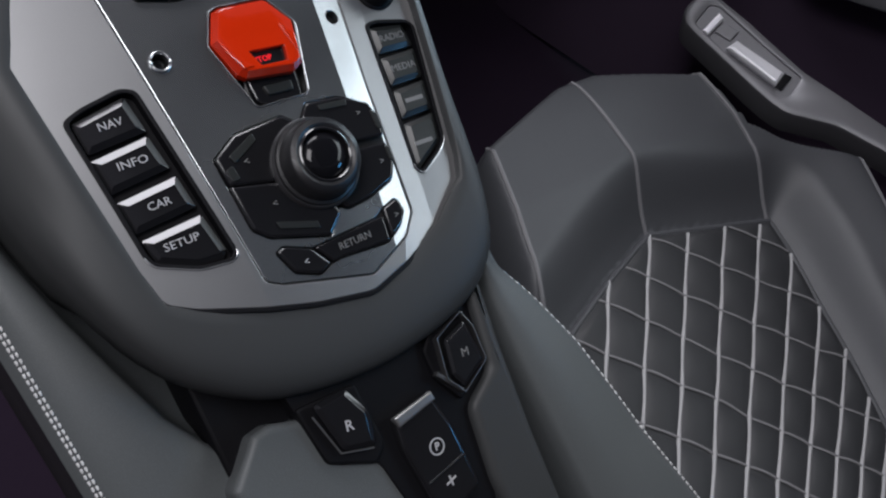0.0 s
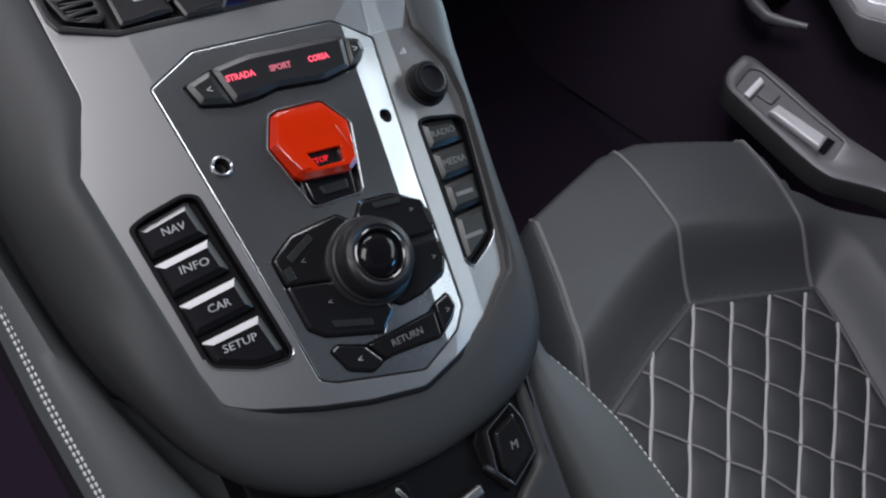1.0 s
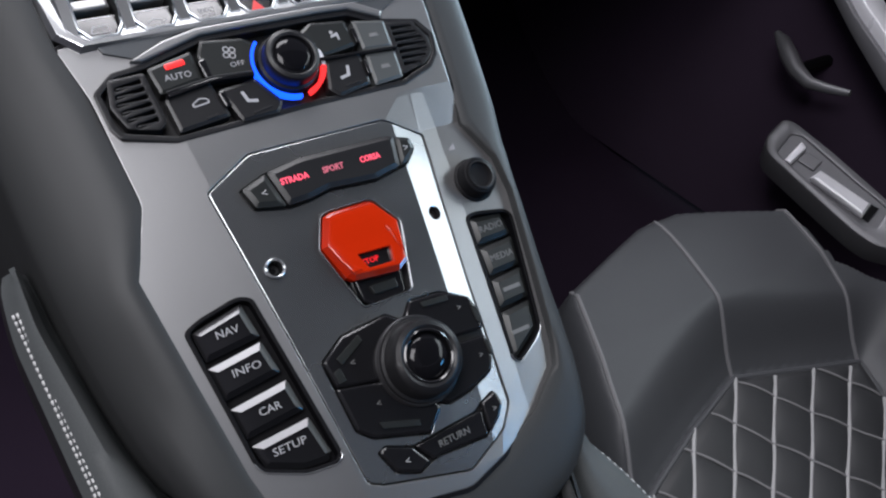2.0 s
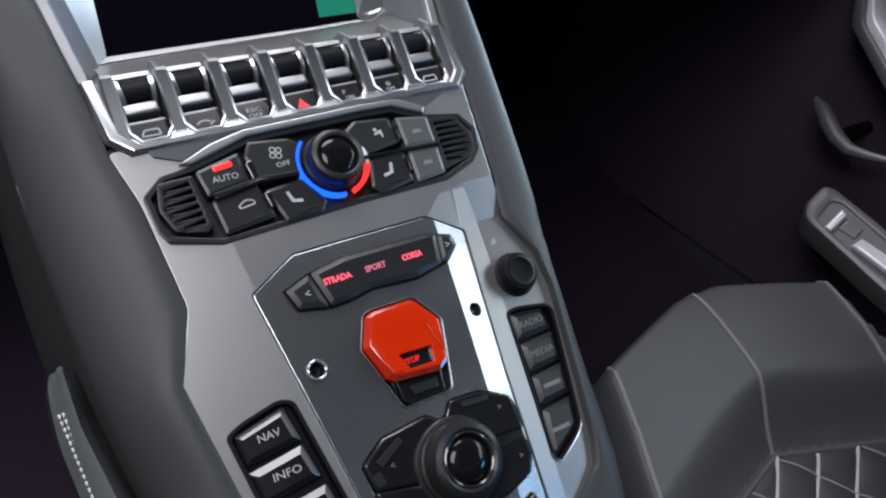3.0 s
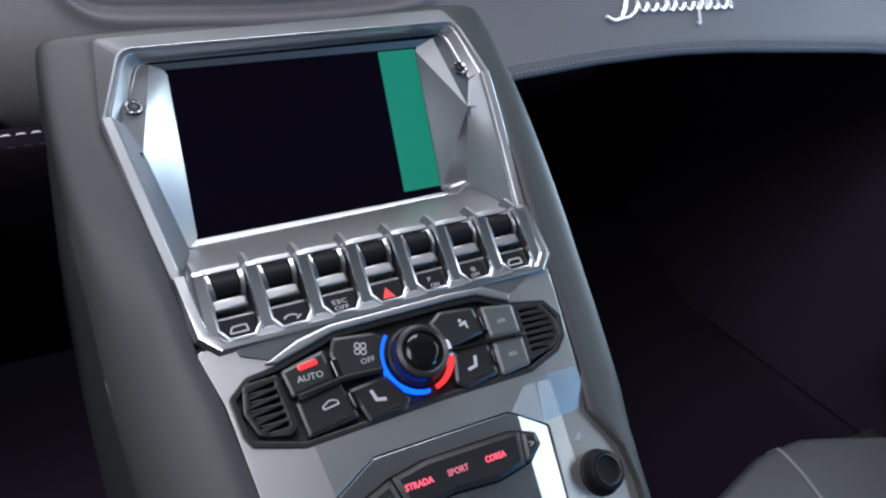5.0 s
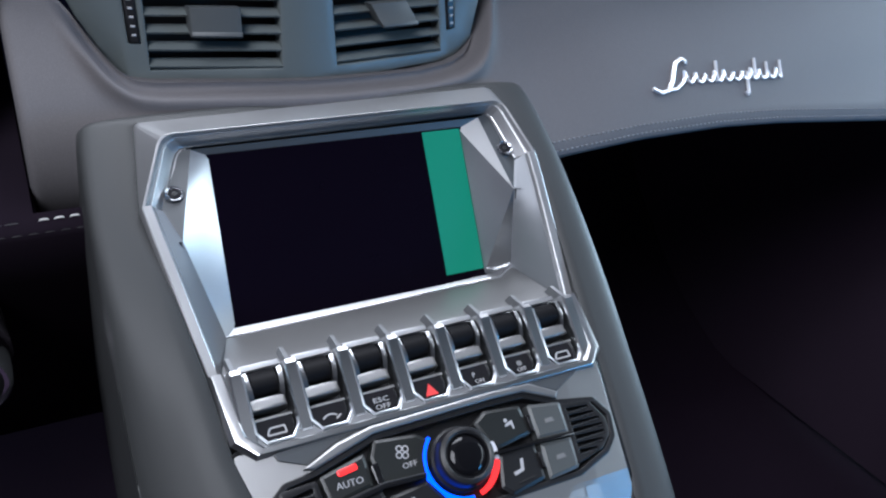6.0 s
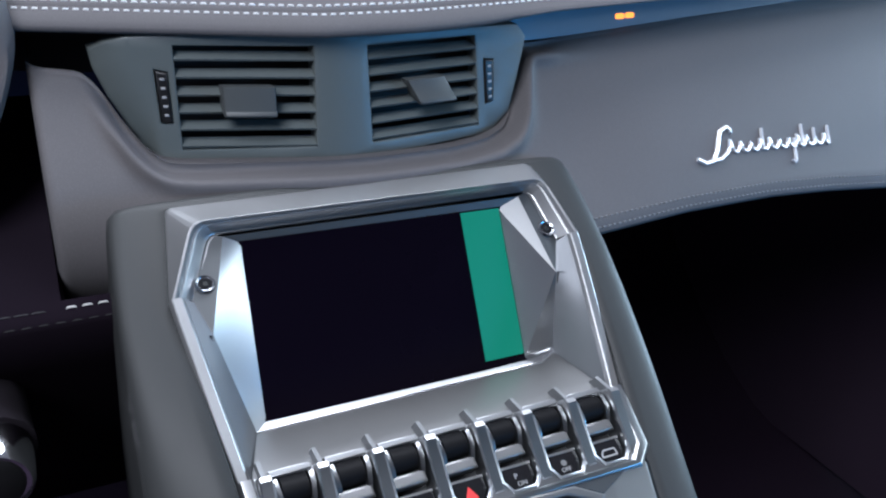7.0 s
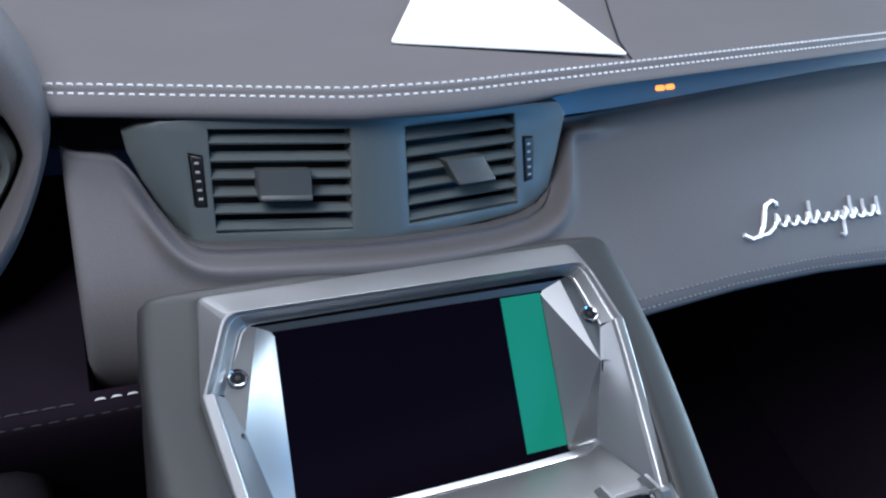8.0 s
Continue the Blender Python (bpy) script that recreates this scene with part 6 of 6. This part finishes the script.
part("column_cover", tube([(-0.206, 0.225, 0.560), (-0.22, 0.30, 0.56), (-0.25, 0.45, 0.58)], [0.021, 0.028, 0.035], 14), SUEDE, stalk)

# ---- passenger seat ----
seat = thing("passenger_seat", (0.42, -0.2, 0.0), "charcoal leather sports seat with diamond-quilted cushion", "seat")
INSERT = [(0.225, -0.085), (0.267, -0.066), (0.336, -0.043), (0.417, -0.021), (0.567, -0.066), (0.559, -0.103), (0.538, -0.160), (0.521, -0.212), (0.501, -0.261), (0.460, -0.360), (0.440, -0.470), (0.200, -0.470), (0.180, -0.200)]


def quilt_a(k, y):
    """Where the k-th long seam crosses y."""
    return 0.333 + 0.0535 * k + 0.0012 * k * k + (y + 0.1) / math.tan(radians(42.4 - 1.85 * k))


def quilt_b(k, y):
    c = 0.5530 - 0.0655 * k
    return c - 0.82 * (y + 0.1) - 0.009 * max(0.0, 1 - ((y + 0.1 - (c - 0.435) / 0.82) / 0.10) ** 2)


def seat_base(x, y):
    return 0.175 + 0.30 * (y + 0.03)


def seat_z(x, y):
    p = Vector((x, y))
    d = seg_dist(p, INSERT)
    if inside((x, y), INSERT):
        ca = 0.0
        for _ in range(4):
            ca += (x - quilt_a(ca, y)) / 0.058
        cb = (0.5505 - 0.81 * (y + 0.1) - x) / 0.0655
        fa, fb = ca - math.floor(ca), cb - math.floor(cb)
        puff = 0.0058 * math.sqrt(math.sin(math.pi * fa) * math.sin(math.pi * fb))
        return seat_base(x, y) + puff * min(1.0, d / 0.01)
    front = step(-0.03, 0.12, y)
    up = 0.045 * step(0.0, 0.05, d) - 0.004 * (1 - step(0, 0.008, d)) + 0.018 * step(0.03, 0.10, d) * step(0.565, 0.60, x)
    z = seat_base(x, y) + up - 0.30 * max(0.0, y - 0.02) * 0.9 + 0.037 * front
    # the cushion rolls down at its front and sides
    z -= 0.22 * step(0.112, 0.185, y + 0.35 * max(0.0, x - 0.45) + 0.65 * max(0.0, x - 0.575) + 0.060 * step(0.571, 0.583, x) + 0.30 * max(0.0, 0.40 - x))
    z -= 0.16 * step(0.0, 0.07, x - 0.676 - 0.5 * (y + 0.07)) + 0.16 * step(0.0, 0.050, 0.238 + 0.29 * (y + 0.071) - x)
    return z


def seat_grid(x0, x1, y0, y1, nx, ny, test):
    bm = bmesh.new()
    vs = {}
    for i in range(nx + 1):
        for j in range(ny + 1):
            x, y = x0 + (x1 - x0) * i / nx, y0 + (y1 - y0) * j / ny
            vs[i, j] = bm.verts.new((x, y, seat_z(x, y)))
    for i in range(nx):
        for j in range(ny):
            q = (vs[i, j], vs[i + 1, j], vs[i + 1, j + 1], vs[i, j + 1])
            c = sum((v.co for v in q), Vector()) / 4
            if test(c):
                bm.faces.new(q)
    bmesh.ops.delete(bm, geom=[v for v in bm.verts if not v.link_faces], context="VERTS")
    return bm


part("cushion", seat_grid(0.16, 0.78, -0.50, 0.22, 155, 180, lambda c: not inside((c.x, c.y), inset(ccw(INSERT), 0.001))), LEATHER_SEAT, seat, "smooth charcoal leather bolsters", sharp=180)
part("quilted_insert", seat_grid(0.17, 0.60, -0.50, 0.0, 172, 200, lambda c: inside((c.x, c.y), INSERT)), INSERT_CLOTH, seat, "diamond-quilted charcoal leather insert", sharp=180)


def seat_line(a, b, n=26, lift=0.0006, test=True):
    out = []
    for k in range(n + 1):
        x, y = a[0] + (b[0] - a[0]) * k / n, a[1] + (b[1] - a[1]) * k / n
        if not test or inside((x, y), INSERT):
            out.append((x, y, seat_z(x, y) + lift))
    return out


# Seams of the second direction are thinner and darker.
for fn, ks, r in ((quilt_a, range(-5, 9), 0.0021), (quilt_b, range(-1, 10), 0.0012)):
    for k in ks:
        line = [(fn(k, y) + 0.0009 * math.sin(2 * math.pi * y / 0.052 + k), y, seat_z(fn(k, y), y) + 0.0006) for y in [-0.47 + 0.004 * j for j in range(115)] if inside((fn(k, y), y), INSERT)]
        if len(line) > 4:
            part("quilt_seam", tube(line, r, 6), PIPING if fn is quilt_a else DARKCORD, seat, "grey quilting seam")
for path in ([(0.417, -0.021), (0.419, 0.04), (0.419, 0.085), (0.418, 0.145)], [(0.567, -0.066), (0.573, 0.0), (0.572, 0.05), (0.568, 0.105)], [(0.225, -0.100), (0.238, -0.071), (0.259, 0.0), (0.284, 0.086)], [(0.602, -0.010), (0.616, -0.018), (0.655, -0.040), (0.676, -0.060), (0.672, -0.085), (0.655, -0.120), (0.620, -0.190), (0.590, -0.260)]):
    line = []
    for a, b in zip(path, path[1:]):
        line += seat_line(a, b, 8, -0.0002, False)
    part("seam_cord", tube(line, 0.0023, 7), MIDCORD, seat, "grey seam cord")
edge_line = []
for a, b in zip(INSERT[:11], INSERT[1:11]):
    edge_line += [(x, y, seat_base(x, y) - 0.0008) for x, y, z in seat_line(a, b, 10, 0.0, False)[:-1]]
part("insert_welt", tube(edge_line, 0.0032, 8), LEATHER_SEAT, seat, "leather welt round the quilted insert")
part("seat_base", slab((0.26, -0.50, 0.0), (0.64, 0.06, 0.03), 0.01), SUEDE, seat, "black seat base")

# ---- passenger door ----
door = thing("passenger_door", (0.9, 0.1, 0.0), "dark suede car door with a grey switch plate", "car door")
part("door_panel", slab((0.83, -1.1, 0.02), (0.93, 0.95, 0.53), 0.02), DOOR_SUEDE, door, "dark suede door panel")
ARM_AT, ARM_ALONG, ARM_ACROSS = Vector((0.71, 0.195, 0.255)), Vector((0.082, -0.956, -0.280)), Vector((0.849, -0.080, 0.522))
ARM_OUT = ARM_ALONG.cross(ARM_ACROSS).normalized()


def on_arm(s, w, h):
    """Along the armrest towards the rear, across it towards the door, out of its face."""
    return ARM_AT + ARM_ALONG * s + ARM_ACROSS * w + ARM_OUT * h


ARM = [(0.012, -0.018), (-0.002, -0.004), (-0.006, 0.029), (0.006, 0.036), (0.064, 0.039), (0.154, 0.039), (0.201, 0.047), (0.300, 0.062), (0.420, 0.080), (0.420, 0.052), (0.300, 0.036),
       (0.227, 0.016), (0.195, -0.004), (0.179, -0.014), (0.156, -0.018), (0.123, -0.019), (0.030, -0.019)]
WELL_ARM = [(0.022, -0.009), (0.016, 0.020), (0.026, 0.027), (0.110, 0.028), (0.158, 0.030), (0.166, 0.004), (0.155, -0.006), (0.075, -0.010)]
arm = part("armrest", plate(rounded(ARM, 0.008), [rounded(WELL_ARM, 0.004)], -0.05, 0.0, 0.006, 0.002, cuts=0.05), DOORGREY, door, "satin grey switch plate", warp=on_arm, sharp=40)
part("well_floor", prism(inset(ccw(WELL_ARM), -0.003), -0.012, -0.003, 0.0005, 1), DOORGREY, arm, warp=on_arm)
part("window_switch", stack([[on_arm(s, w, h) for s, w, h in ring] for ring in (
    [(0.074, -0.007, -0.004), (0.073, 0.012, -0.004), (0.140, 0.021, -0.004), (0.145, 0.000, -0.004)],
    [(0.073, -0.008, 0.004), (0.073, 0.010, -0.001), (0.140, 0.020, -0.001), (0.146, -0.001, 0.004)],
    [(0.076, -0.006, 0.0075), (0.076, 0.008, 0.0005), (0.138, 0.018, 0.0005), (0.143, 0.001, 0.0075)],
    [(0.079, -0.003, 0.0080), (0.079, 0.004, 0.0020), (0.136, 0.013, 0.0020), (0.140, 0.003, 0.0080)])]), PALESILVER, arm, "bright silver window switch")
part("switch_gap", prism([(0.146, 0.001), (0.141, 0.021), (0.150, 0.023), (0.154, 0.002)], -0.004, -0.0005, 0.0004, 1), GLOSS, arm, "black gap behind the switch", warp=on_arm)
part("lock_switch", prism([(0.036, -0.012), (0.045, -0.010), (0.042, 0.018), (0.032, 0.020)], -0.004, 0.004, 0.0025, 3, r=0.002), PALESILVER, arm, "small silver lock switch", warp=on_arm)
part("lock_rocker", prism([(0.046, 0.000), (0.068, 0.004), (0.066, 0.020), (0.046, 0.017)], -0.004, 0.0000, 0.0015, 2, r=0.002), DOORGREY, arm, warp=on_arm)


def dmap(y, z, h):
    return Vector((0.765 - h + 0.10 * (z - 0.35), y, z))


PULL = [(0.285, 0.520), (0.262, 0.443), (0.176, 0.381), (0.081, 0.320), (0.030, 0.322), (-0.100, 0.340), (-0.100, 0.520)]
PULL_IN = [(0.262, 0.500), (0.246, 0.452), (0.180, 0.405), (0.096, 0.358), (0.060, 0.364), (-0.080, 0.380), (-0.080, 0.500)]
PULL_DEEP = [(0.256, 0.497), (0.238, 0.458), (0.172, 0.416), (0.096, 0.374), (0.062, 0.381), (-0.072, 0.396), (-0.072, 0.495)]
pull = part("door_pull", plate(rounded(PULL, 0.012), [rounded(PULL_IN, 0.008)], -0.055, 0.0, 0.008, 0.002, cuts=0.6), DOORGREY, door, "satin grey surround of the door pull", warp=dmap, sharp=45)
part("pull_ledge", plate(rounded(inset(ccw(PULL_IN), -0.001), 0.008), [rounded(PULL_DEEP, 0.008)], -0.040, -0.006, 0.001, 0.002, cuts=0.6), PALESILVER, pull, "bright inner ledge of the pull", warp=dmap, sharp=45)
part("pull_floor", prism(PULL_IN, -0.060, -0.040, 0.001, 1), DULL, pull, "dark bottom of the pull cup", warp=dmap)
# release lever: a bent blade
LEVER = [(0.272, 0.345, 0.006), (0.258, 0.340, 0.010), (0.240, 0.329, 0.014), (0.222, 0.318, 0.016), (0.200, 0.311, 0.016), (0.176, 0.314, 0.014), (0.150, 0.319, 0.010)]
lever = tube([dmap(y, z, h - 0.02) for y, z, h in LEVER], [0.004, 0.009, 0.011, 0.010, 0.008, 0.006, 0.004], 12)
part("door_handle", lever, DOORGREY, door, "satin grey release lever")
part("handle_stem", tube([dmap(0.222, 0.318, -0.01), dmap(0.222, 0.318, -0.07)], 0.008, 10), DULL, door)
